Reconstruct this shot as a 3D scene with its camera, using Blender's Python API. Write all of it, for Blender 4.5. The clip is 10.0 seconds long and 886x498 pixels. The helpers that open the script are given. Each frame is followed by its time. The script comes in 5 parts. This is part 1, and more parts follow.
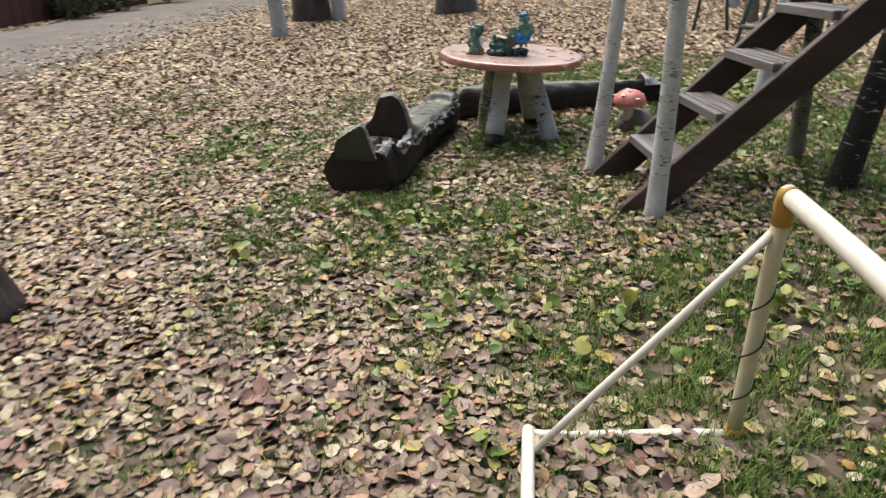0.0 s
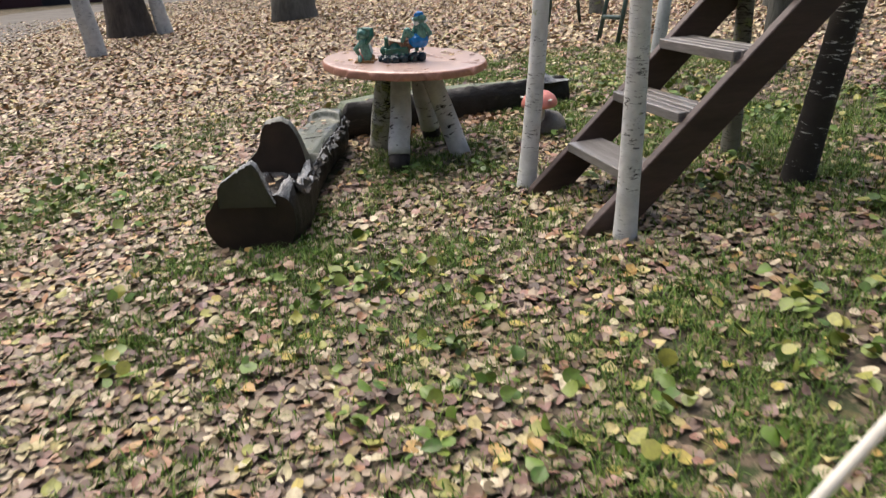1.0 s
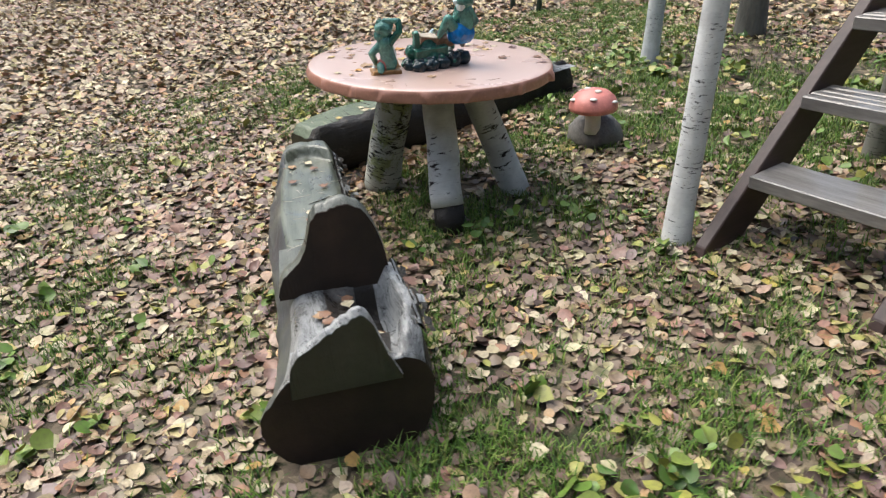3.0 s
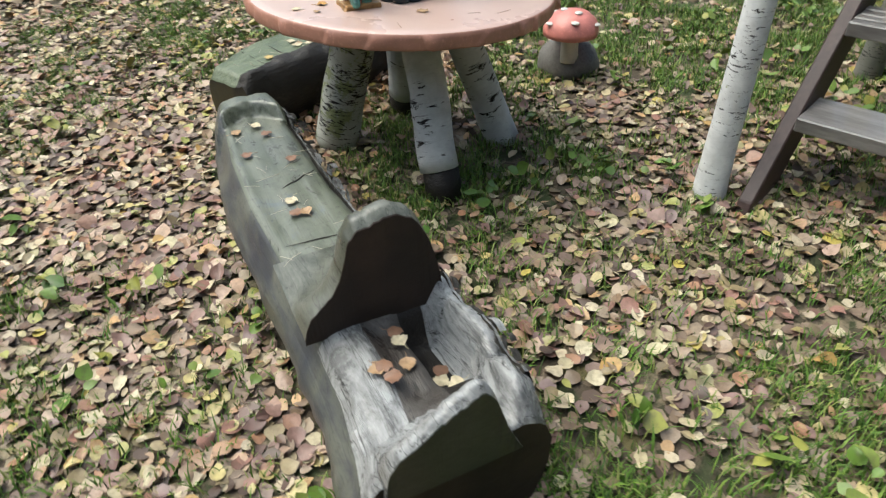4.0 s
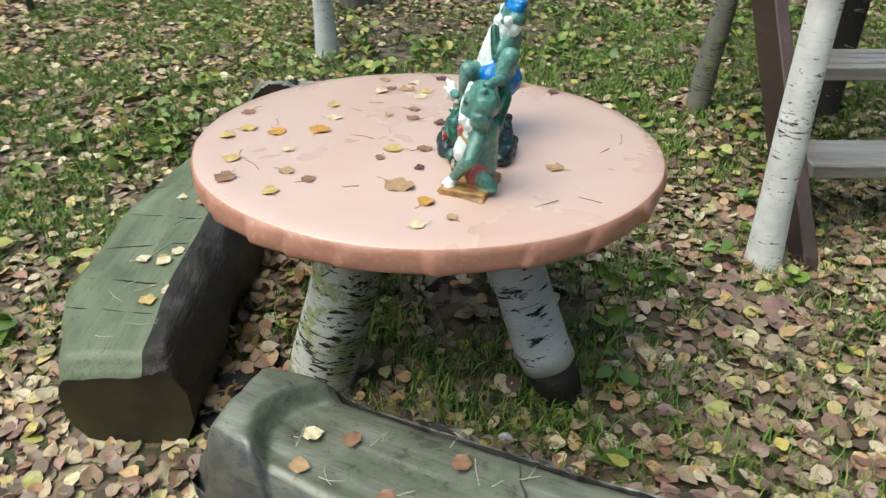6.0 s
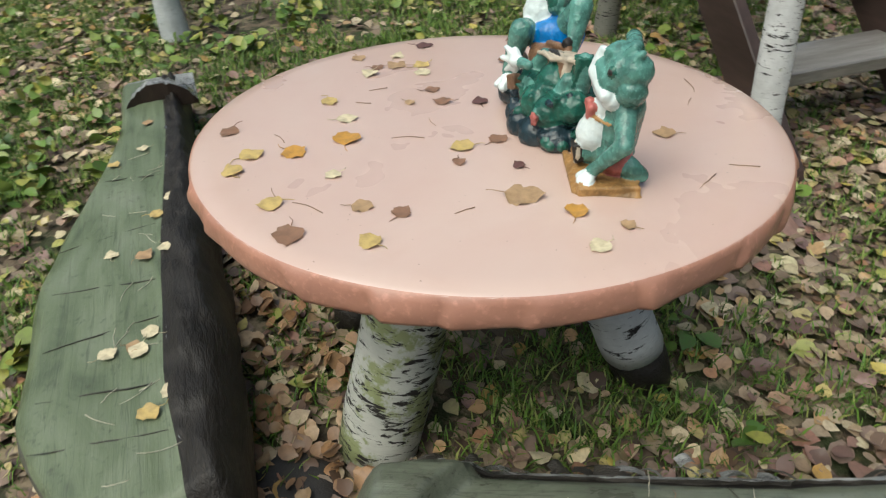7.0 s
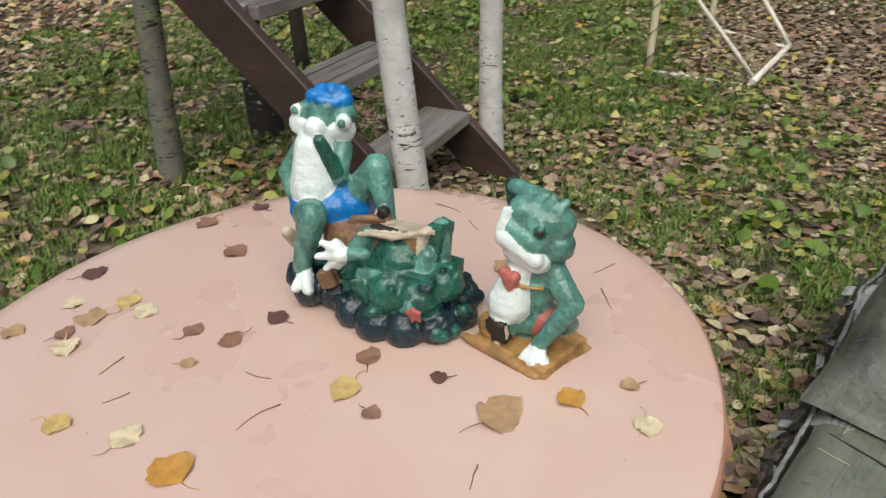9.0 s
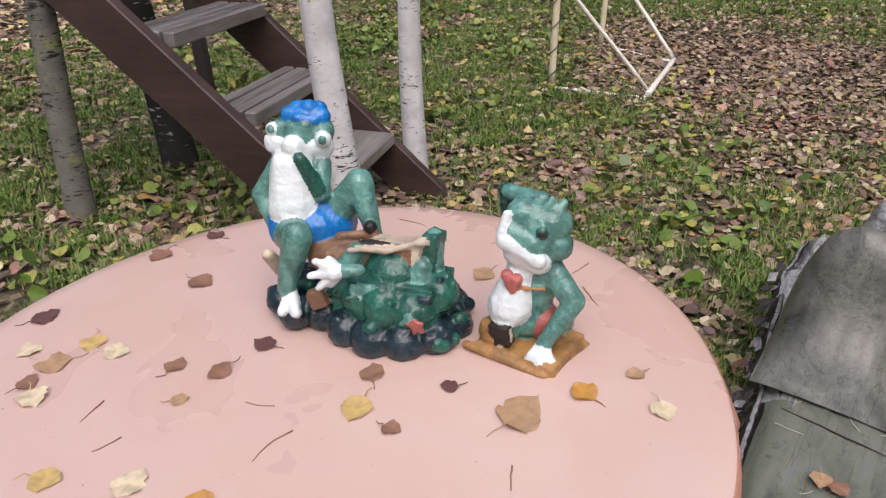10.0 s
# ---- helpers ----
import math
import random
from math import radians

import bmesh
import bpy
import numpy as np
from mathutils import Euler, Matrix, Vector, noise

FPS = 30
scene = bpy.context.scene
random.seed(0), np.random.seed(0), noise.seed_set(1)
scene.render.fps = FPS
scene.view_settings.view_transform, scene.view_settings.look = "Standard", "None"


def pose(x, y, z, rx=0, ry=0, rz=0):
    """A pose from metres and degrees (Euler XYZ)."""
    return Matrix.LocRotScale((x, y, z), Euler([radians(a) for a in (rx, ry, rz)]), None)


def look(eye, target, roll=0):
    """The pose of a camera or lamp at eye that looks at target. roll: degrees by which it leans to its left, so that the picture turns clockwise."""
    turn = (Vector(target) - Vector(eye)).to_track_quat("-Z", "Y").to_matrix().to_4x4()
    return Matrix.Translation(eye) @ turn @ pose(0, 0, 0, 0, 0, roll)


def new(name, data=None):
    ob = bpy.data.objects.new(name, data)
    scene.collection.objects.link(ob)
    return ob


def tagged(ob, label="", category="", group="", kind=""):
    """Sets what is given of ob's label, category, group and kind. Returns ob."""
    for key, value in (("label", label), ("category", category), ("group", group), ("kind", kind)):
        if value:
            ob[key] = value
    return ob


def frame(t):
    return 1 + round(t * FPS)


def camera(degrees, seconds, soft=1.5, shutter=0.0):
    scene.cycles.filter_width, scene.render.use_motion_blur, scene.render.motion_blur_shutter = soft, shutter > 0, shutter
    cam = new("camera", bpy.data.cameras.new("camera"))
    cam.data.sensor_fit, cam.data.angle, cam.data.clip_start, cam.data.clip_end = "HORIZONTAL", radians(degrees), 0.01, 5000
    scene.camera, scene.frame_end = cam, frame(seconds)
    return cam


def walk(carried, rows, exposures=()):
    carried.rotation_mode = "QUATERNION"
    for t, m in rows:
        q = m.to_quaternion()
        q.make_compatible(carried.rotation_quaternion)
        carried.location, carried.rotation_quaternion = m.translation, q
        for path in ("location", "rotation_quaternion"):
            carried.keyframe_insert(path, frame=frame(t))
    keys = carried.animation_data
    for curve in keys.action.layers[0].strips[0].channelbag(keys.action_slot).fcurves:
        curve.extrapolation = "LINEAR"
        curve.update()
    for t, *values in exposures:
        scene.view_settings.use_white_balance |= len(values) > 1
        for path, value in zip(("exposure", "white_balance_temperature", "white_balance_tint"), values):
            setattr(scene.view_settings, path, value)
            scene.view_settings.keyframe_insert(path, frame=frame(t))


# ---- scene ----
cam = camera(68.0, 10.0, soft=1.25, shutter=0.25)
# t, x, y, z, yaw, pitch, roll
ROWS = [
    (0.0, 0.007, -0.039, 1.534, -2.16, -24.02, 1.85),
    (0.5, -0.202, 0.392, 1.502, -12.34, -25.97, 4.62),
    (1.0, -0.347, 0.885, 1.460, -16.65, -24.37, 3.46),
    (1.5, -0.479, 1.445, 1.445, -22.04, -20.56, 2.43),
    (2.0, -0.664, 1.951, 1.451, -28.47, -25.12, 2.15),
    (2.5, -0.832, 2.535, 1.451, -28.68, -26.81, 2.15),
    (3.0, -1.012, 3.023, 1.477, -34.38, -28.38, 3.88),
    (3.2, -1.078, 3.176, 1.484, -36.48, -29.90, 2.22),
    (4.3, -1.057, 4.166, 1.490, -54.11, -39.68, 2.41),
    (4.5, -1.101, 4.390, 1.540, -60.86, -39.46, 2.22),
    (5.0, -0.993, 4.900, 1.546, -68.43, -36.16, 1.71),
    (5.2, -0.971, 5.073, 1.540, -70.53, -33.81, 1.63),
    (6.3, -0.700, 5.969, 1.426, -93.85, -35.13, 1.39),
    (6.5, -0.578, 6.075, 1.407, -96.55, -37.52, 3.41),
    (7.0, -0.410, 6.299, 1.401, -106.85, -38.12, 2.60),
    (7.5, -0.251, 6.494, 1.404, -123.96, -40.87, 3.93),
    (8.0, -0.046, 6.439, 1.382, -138.59, -38.25, 2.56),
    (8.5, 0.139, 6.401, 1.384, -143.09, -35.23, 0.85),
    (9.0, 0.241, 6.507, 1.409, -153.80, -31.48, 1.28),
    (9.5, 0.313, 6.599, 1.426, -160.52, -30.00, 1.14),
    (10.0, 0.364, 6.570, 1.394, -163.16, -29.57, 0.73),
]
walk(cam, [(t, pose(x, y, z, 90 + pitch, roll, yaw)) for t, x, y, z, yaw, pitch, roll in ROWS],
     exposures=[(0.0, 0.78, 6500, 9), (1.0, 0.82, 6500, 11), (1.5, 1.04, 6350, 14), (2.0, 0.95, 6300, 13), (3.0, 0.88, 6100, 6), (4.5, 0.78, 6150, -1), (5.2, 0.74, 6150, -3),
                (6.5, 0.58, 6200, -1), (7.5, 0.22, 6300, -2), (8.5, 0.18, 6500, 0), (9.5, 0.32, 6350, 11), (10.0, 0.34, 6250, 19)])

# ---- world and light: an overcast autumn day ----
world = bpy.data.worlds.new("overcast_sky")
scene.world = world
world.use_nodes = True
wn = world.node_tree
sky = wn.nodes.new("ShaderNodeTexSky")
sky.sky_type = "NISHITA"
sky.sun_disc = False
sky.sun_elevation = radians(60)
sky.sun_rotation = radians(-22)
sky.air_density, sky.dust_density, sky.ozone_density = 1.0, 6.0, 0.6
wn.links.new(sky.outputs[0], wn.nodes["Background"].inputs[0])
wn.nodes["Background"].inputs[1].default_value = 0.115
sun_data = bpy.data.lights.new("sun", "SUN")
sun_data.energy, sun_data.angle, sun_data.color = 1.5, radians(60), (1.0, 0.965, 0.92)
sun = new("sun", sun_data)
sun.matrix_world = look((-1.6, 3.2, 9.5), (0, 0, 0))

# ---- materials ----
def material(name, rough=0.6, metal=0.0, spec=0.5):
    m = bpy.data.materials.new(name)
    m.use_nodes = True
    nt = m.node_tree
    b = nt.nodes["Principled BSDF"]
    b.inputs["Roughness"].default_value = rough
    b.inputs["Metallic"].default_value = metal
    b.inputs["Specular IOR Level"].default_value = spec
    return m, nt, b


def coords(nt, scale=(1, 1, 1), world_space=False):
    mp = nt.nodes.new("ShaderNodeMapping")
    mp.inputs["Scale"].default_value = scale
    if world_space:
        src = nt.nodes.new("ShaderNodeNewGeometry").outputs["Position"]
    else:
        src = nt.nodes.new("ShaderNodeTexCoord").outputs["Object"]
    nt.links.new(src, mp.inputs["Vector"])
    return mp.outputs[0]


def noisy(nt, vec, scale, detail=4.0, rough=0.55, distort=0.0):
    n = nt.nodes.new("ShaderNodeTexNoise")
    n.inputs["Scale"].default_value = scale
    n.inputs["Detail"].default_value = detail
    n.inputs["Roughness"].default_value = rough
    n.inputs["Distortion"].default_value = distort
    nt.links.new(vec, n.inputs["Vector"])
    return n.outputs["Fac"]


def ramp(nt, fac, stops, mode="LINEAR"):
    r = nt.nodes.new("ShaderNodeValToRGB")
    r.color_ramp.interpolation = mode
    el = r.color_ramp.elements
    while len(el) < len(stops):
        el.new(0.5)
    for e, (p, c) in zip(el, stops):
        e.position = p
        e.color = (*c, 1) if len(c) == 3 else c
    nt.links.new(fac, r.inputs["Fac"])
    return r.outputs["Color"]


def grey(v):
    return (v, v, v)


def blend(nt, fac, a, b, how="MIX"):
    x = nt.nodes.new("ShaderNodeMix")
    x.data_type, x.blend_type = "RGBA", how
    for sock, val in ((x.inputs[0], fac), (x.inputs[6], a), (x.inputs[7], b)):
        if isinstance(val, (int, float)):
            sock.default_value = val
        elif isinstance(val, tuple):
            sock.default_value = (*val, 1)
        else:
            nt.links.new(val, sock)
    return x.outputs[2]


def bump(nt, b, height, strength=0.4, distance=0.01):
    n = nt.nodes.new("ShaderNodeBump")
    n.inputs["Strength"].default_value = strength
    n.inputs["Distance"].default_value = distance
    nt.links.new(height, n.inputs["Height"])
    nt.links.new(n.outputs[0], b.inputs["Normal"])


def set_color(nt, b, c):
    if isinstance(c, tuple):
        b.inputs["Base Color"].default_value = (*c, 1)
    else:
        nt.links.new(c, b.inputs["Base Color"])


def mottled(name, dark, light, scale=8.0, stretch=(1, 1, 1), rough=0.65, bumpy=0.35, fine=6.0, spec=0.5, dist=0.004):
    """A surface with broad stains and a finer grain."""
    m, nt, b = material(name, rough, 0.0, spec)
    v = coords(nt, stretch)
    broad = noisy(nt, v, scale, 5, 0.6)
    grain = noisy(nt, v, scale * fine, 4, 0.65)
    c = blend(nt, ramp(nt, broad, [(0.3, grey(0)), (0.7, grey(1))]), dark, light)
    c = blend(nt, ramp(nt, grain, [(0.35, grey(0.0)), (0.75, grey(0.45))]), c, tuple(x * 0.45 for x in dark))
    set_color(nt, b, c)
    bump(nt, b, grain, bumpy, dist)
    return m


def leaf_material(name, palette, rough=0.5):
    m, nt, b = material(name, rough, 0.0, 0.4)
    geo = nt.nodes.new("ShaderNodeNewGeometry")
    n = len(palette)
    c = ramp(nt, geo.outputs["Random Per Island"], [(i / n, p) for i, p in enumerate(palette)], "CONSTANT")
    v = coords(nt, (1, 1, 1))
    spots = noisy(nt, v, 60, 3, 0.6)
    c = blend(nt, ramp(nt, spots, [(0.42, grey(0.0)), (0.85, grey(0.6))]), c, (0.1, 0.066, 0.045))
    set_color(nt, b, c)
    b.inputs["Roughness"].default_value = rough
    return m


def birch_material(name, base, dark=(0.025, 0.022, 0.02), amount=0.6, moss=0.0, scale=1.0):
    """White bark with broken dark cross marks, black patches and grey weathering."""
    m, nt, b = material(name, 0.75, 0.0, 0.25)
    v3 = coords(nt, (1, 1, 1))
    dash = noisy(nt, coords(nt, (14 * scale, 14 * scale, 66 * scale)), 1.5, 4, 0.7, 0.6)
    where = noisy(nt, coords(nt, (4 * scale, 4 * scale, 5 * scale)), 1.3, 3, 0.6, 0.4)
    sc = nt.nodes.new("ShaderNodeMath")
    sc.operation = "MULTIPLY_ADD"
    nt.links.new(where, sc.inputs[0])
    sc.inputs[1].default_value, sc.inputs[2].default_value = 0.5, -0.25
    marks = nt.nodes.new("ShaderNodeMath")
    marks.operation = "ADD"
    nt.links.new(dash, marks.inputs[0])
    nt.links.new(sc.outputs[0], marks.inputs[1])
    tone = noisy(nt, v3, 9, 4, 0.6)
    fine = noisy(nt, coords(nt, (14, 14, 90)), 1.6, 4, 0.65, 0.8)
    patch = noisy(nt, coords(nt, (6 * scale, 6 * scale, 8 * scale)), 1.5, 4, 0.7, 1.2)
    c = blend(nt, ramp(nt, tone, [(0.3, grey(0)), (0.75, grey(1))]), base, tuple(x * 0.62 for x in base))
    c = blend(nt, ramp(nt, fine, [(0.52, grey(0)), (0.8, grey(0.35))]), c, tuple(x * 0.35 for x in base))
    if moss:
        c = blend(nt, ramp(nt, noisy(nt, v3, 8, 5, 0.7), [(0.64 - moss * 0.34, grey(0)), (0.69 - moss * 0.31, grey(0.85))]), c, (0.23, 0.265, 0.1))
    c = blend(nt, ramp(nt, marks.outputs[0], [(amount + 0.01, grey(0)), (amount + 0.05, grey(1))]), c, dark)
    c = blend(nt, ramp(nt, patch, [(amount + 0.07, grey(0)), (amount + 0.1, grey(1))]), c, dark)
    set_color(nt, b, c)
    bump(nt, b, fine, 0.5, 0.004)
    return m


def seat_wood(name, tones, crack=0.7, rough=0.38, relief=0.5):
    """Old split wood: long grain, drifting stains, thin dark checks and a damp uneven gloss."""
    m, nt, b = material(name, rough, 0.0, 0.5)
    grain = noisy(nt, coords(nt, (1.2, 34, 34)), 2.2, 6, 0.7, 0.3)
    stain = noisy(nt, coords(nt, (2.4, 4.2, 4.2)), 1.7, 6, 0.72, 0.9)
    speck = noisy(nt, coords(nt, (1, 1, 1)), 42, 5, 0.75)
    c = ramp(nt, stain, [(0.3, tones[0]), (0.45, tones[1]), (0.58, tones[2]), (0.7, tones[3])])
    c = blend(nt, ramp(nt, grain, [(0.34, grey(0.16)), (0.54, grey(0.0))]), c, tuple(x * 0.5 for x in tones[0]))
    c = blend(nt, ramp(nt, grain, [(0.6, grey(0)), (0.8, grey(0.12))]), c, tuple(min(1, x * 1.4) for x in tones[3]))
    c = blend(nt, ramp(nt, speck, [(0.56, grey(0)), (0.72, grey(0.7))]), c, tuple(x * 0.3 for x in tones[0]))
    line = ramp(nt, noisy(nt, coords(nt, (0.8, 16, 16)), 1.6, 3, 0.55, 0.5), [(0.487, grey(0)), (0.5, grey(crack)), (0.513, grey(0))])
    c = blend(nt, line, c, (0.012, 0.011, 0.01))
    set_color(nt, b, c)
    nt.links.new(ramp(nt, stain, [(0.35, grey(rough - 0.12)), (0.65, grey(rough + 0.2))]), b.inputs["Roughness"])
    bump(nt, b, grain, relief, 0.006)
    return m


def plain(name, color, rough=0.5, var=0.35, scale=14.0, bumpy=0.25, spec=0.5):
    m, nt, b = material(name, rough, 0.0, spec)
    n = noisy(nt, coords(nt), scale, 5, 0.6)
    n2 = noisy(nt, coords(nt), scale * 7, 3, 0.6)
    c = blend(nt, ramp(nt, n, [(0.35, grey(0)), (0.75, grey(var))]), color, tuple(x * 0.45 for x in color))
    c = blend(nt, ramp(nt, n2, [(0.55, grey(0)), (0.8, grey(var))]), c, tuple(min(1, x * 1.5 + 0.04) for x in color))
    set_color(nt, b, c)
    bump(nt, b, n2, bumpy, 0.002)
    return m


def ground_material():
    m, nt, b = material("leaf_mould_soil", 0.8, 0.0, 0.3)
    v = coords(nt, (1, 1, 1), True)
    big = noisy(nt, v, 0.55, 5, 0.6)
    mid = noisy(nt, v, 9, 5, 0.65)
    cell = nt.nodes.new("ShaderNodeTexVoronoi")
    cell.inputs["Scale"].default_value = 17
    nt.links.new(v, cell.inputs["Vector"])
    litter = ramp(nt, cell.outputs["Color"], [(0.0, (0.08, 0.057, 0.04)), (0.35, (0.15, 0.11, 0.077)), (0.6, (0.24, 0.185, 0.125)), (0.85, (0.115, 0.095, 0.04))], "CONSTANT")
    soil = blend(nt, ramp(nt, big, [(0.35, grey(0)), (0.55, grey(1))]), (0.04, 0.033, 0.022), (0.035, 0.048, 0.015))
    c = blend(nt, ramp(nt, mid, [(0.42, grey(0)), (0.52, grey(0.8))]), soil, litter)
    set_color(nt, b, c)
    bump(nt, b, mid, 0.8, 0.03)
    return m


M_GROUND = ground_material()
M_ROAD = mottled("grey_gravel_road", (0.1, 0.092, 0.08), (0.2, 0.18, 0.155), 1.2, rough=0.85, fine=30, bumpy=0.5)
M_DARK_GROUND = mottled("dark_ground", (0.02, 0.018, 0.018), (0.05, 0.044, 0.04), 9.0, rough=0.6, fine=12, bumpy=0.5)
LITTER = [(r * 0.85, v * 0.83, b * 0.74) for r, v, b in [(0.46, 0.38, 0.25), (0.27, 0.19, 0.135), (0.56, 0.49, 0.34), (0.33, 0.24, 0.175), (0.4, 0.31, 0.23), (0.16, 0.105, 0.08), (0.48, 0.41, 0.19),
          (0.36, 0.275, 0.215), (0.085, 0.058, 0.05), (0.66, 0.59, 0.44), (0.29, 0.21, 0.18), (0.43, 0.35, 0.26), (0.2, 0.145, 0.105), (0.52, 0.44, 0.33), (0.12, 0.085, 0.07), (0.4, 0.37, 0.2), (0.3, 0.19, 0.18), (0.6, 0.52, 0.4), (0.4, 0.22, 0.14), (0.34, 0.19, 0.16), (0.5, 0.33, 0.18), (0.24, 0.14, 0.12), (0.14, 0.09, 0.08), (0.3, 0.24, 0.14), (0.2, 0.16, 0.1)]]
M_LITTER = leaf_material("fallen_leaves", LITTER, 0.4)
M_LITTER_PALE = leaf_material("pale_tan_fallen_leaves", [(min(1, r * 1.26), min(1, v * 1.22), b * 1.15) for r, v, b in LITTER[:21]], 0.45)
M_DRIFT = leaf_material("drifted_brown_leaves", [(0.34, 0.21, 0.11), (0.27, 0.16, 0.09), (0.42, 0.29, 0.17), (0.2, 0.12, 0.075), (0.46, 0.36, 0.24), (0.3, 0.17, 0.08), (0.13, 0.08, 0.055)], 0.42)
M_LITTER_ROSE = leaf_material("rose_brown_fallen_leaves", [(0.34, 0.2, 0.14), (0.25, 0.15, 0.12), (0.42, 0.27, 0.17), (0.2, 0.13, 0.12), (0.4, 0.28, 0.21), (0.15, 0.09, 0.075), (0.46, 0.34, 0.24), (0.3, 0.16, 0.12)], 0.38)
M_UNDER = leaf_material("rotting_leaves", [(0.2, 0.145, 0.1), (0.25, 0.19, 0.135), (0.12, 0.086, 0.065), (0.3, 0.235, 0.165), (0.21, 0.15, 0.12), (0.26, 0.21, 0.12)], 0.5)
M_YELLOW_LITTER = leaf_material("yellow_fallen_leaves", [(0.46, 0.37, 0.09), (0.5, 0.42, 0.18), (0.3, 0.31, 0.08), (0.42, 0.26, 0.08), (0.56, 0.5, 0.3), (0.36, 0.35, 0.1)], 0.45)
M_GRASS = leaf_material("grass", [(0.075, 0.165, 0.016), (0.11, 0.215, 0.024), (0.045, 0.105, 0.013), (0.16, 0.26, 0.034), (0.09, 0.18, 0.02), (0.24, 0.28, 0.07)], 0.6)
M_WEED = leaf_material("weed_leaves", [(0.12, 0.21, 0.03), (0.19, 0.25, 0.045), (0.07, 0.14, 0.024), (0.3, 0.3, 0.06), (0.13, 0.21, 0.035)], 0.4)
M_BIRCH = birch_material("birch_bark", (0.76, 0.765, 0.75), amount=0.6, moss=0.06)
M_BIRCH_LEG = birch_material("birch_log_bark", (0.7, 0.71, 0.69), amount=0.585, scale=0.42)
M_BIRCH_MOSS = birch_material("mossy_birch_log_bark", (0.55, 0.56, 0.5), amount=0.53, moss=0.42, scale=0.8)
M_BIRCH_GREY = birch_material("grey_birch_bark", (0.2, 0.2, 0.17), amount=0.56, moss=0.25)
M_BIRCH_DARK = birch_material("dark_patchy_bark", (0.045, 0.04, 0.036), dark=(0.5, 0.5, 0.47), amount=0.6, scale=0.5)
M_BIRCH_LIME = birch_material("limewashed_bark", (0.55, 0.58, 0.58), dark=(0.05, 0.055, 0.055), amount=0.61)
M_BARK = mottled("dark_rough_bark", (0.028, 0.022, 0.018), (0.1, 0.085, 0.07), 6, (1, 1, 0.3), 0.85, 0.9, 5, dist=0.02)
M_BARK_GREY = mottled("grey_rough_bark", (0.05, 0.05, 0.043), (0.16, 0.16, 0.14), 5, (1, 1, 0.3), 0.85, 0.9, 5, dist=0.02)
M_LOG_TOP = seat_wood("weathered_grey_green_wood", [(0.062, 0.062, 0.05), (0.115, 0.13, 0.095), (0.155, 0.168, 0.128), (0.13, 0.155, 0.165)], 0.4, 0.36, 0.28)
M_LOG_GREEN = seat_wood("green_grey_seat_wood", [(0.075, 0.095, 0.055), (0.12, 0.15, 0.085), (0.15, 0.18, 0.115), (0.18, 0.205, 0.145)], 0.35, 0.42)
M_LOG_PALE = seat_wood("pale_weathered_wood", [(0.05, 0.05, 0.048), (0.19, 0.192, 0.19), (0.4, 0.405, 0.4), (0.24, 0.255, 0.245)], 1.0, 0.3, 1.0)
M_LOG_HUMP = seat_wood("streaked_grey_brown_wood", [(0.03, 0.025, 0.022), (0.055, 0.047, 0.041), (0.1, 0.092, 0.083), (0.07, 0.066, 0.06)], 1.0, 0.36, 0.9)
M_LOG_SCRATCHED = seat_wood("scratched_grey_green_wood", [(0.046, 0.047, 0.038), (0.085, 0.092, 0.071), (0.15, 0.155, 0.128), (0.105, 0.115, 0.096)], 0.6, 0.36, 0.4)
# upper sawn end: paler than the dark end below, its light put in colour
M_LOG_LIT_CUT = mottled("lit_grey_green_cut_wood", (0.03, 0.035, 0.026), (0.07, 0.078, 0.06), 6, (1, 1, 1), 0.6, 0.5, 8)
M_LOG_BARK = mottled("log_bark", (0.016, 0.014, 0.011), (0.06, 0.052, 0.042), 6, (0.4, 2, 2), 0.6, 0.9, 6, dist=0.012)
def log_side(name, dark, pale, amount):
    m, nt, b = material(name, 0.55, 0.0, 0.4)
    v = coords(nt, (2.2, 7, 7))
    n1 = noisy(nt, v, 1.4, 6, 0.7, 1.0)
    n2 = noisy(nt, coords(nt, (8, 30, 30)), 1.5, 4, 0.7)
    c = blend(nt, ramp(nt, n1, [(amount, grey(0)), (amount + 0.14, grey(1))]), dark, pale)
    c = blend(nt, ramp(nt, n2, [(0.45, grey(0)), (0.7, grey(0.8))]), c, (0.012, 0.01, 0.009))
    set_color(nt, b, c)
    bump(nt, b, n2, 0.9, 0.01)
    return m


M_LOG_SIDE_PALE = seat_wood("blue_stained_log_side", [(0.02, 0.024, 0.042), (0.06, 0.064, 0.066), (0.115, 0.118, 0.095), (0.15, 0.152, 0.135)], 0.4, 0.45, 0.4)
M_LOG_SIDE_DARK = log_side("dark_log_wood", (0.016, 0.013, 0.01), (0.075, 0.062, 0.05), 0.58)
for damp, weight in ((M_LOG_TOP, 0.4), (M_LOG_PALE, 0.5), (M_LOG_SCRATCHED, 0.3), (M_LOG_SIDE_PALE, 0.35), (M_LOG_LIT_CUT, 0.3)):
    damp.node_tree.nodes["Principled BSDF"].inputs["Coat Weight"].default_value = weight
    damp.node_tree.nodes["Principled BSDF"].inputs["Coat Roughness"].default_value = 0.24
M_LOG_CUT = mottled("dark_cut_wood", (0.016, 0.011, 0.008), (0.055, 0.032, 0.021), 5, (1, 1, 1), 0.7, 0.5, 8)
M_LOG_MOSS_CUT = mottled("mossy_cut_wood", (0.02, 0.015, 0.01), (0.085, 0.075, 0.022), 5, (1, 1, 1), 0.75, 0.6, 8)
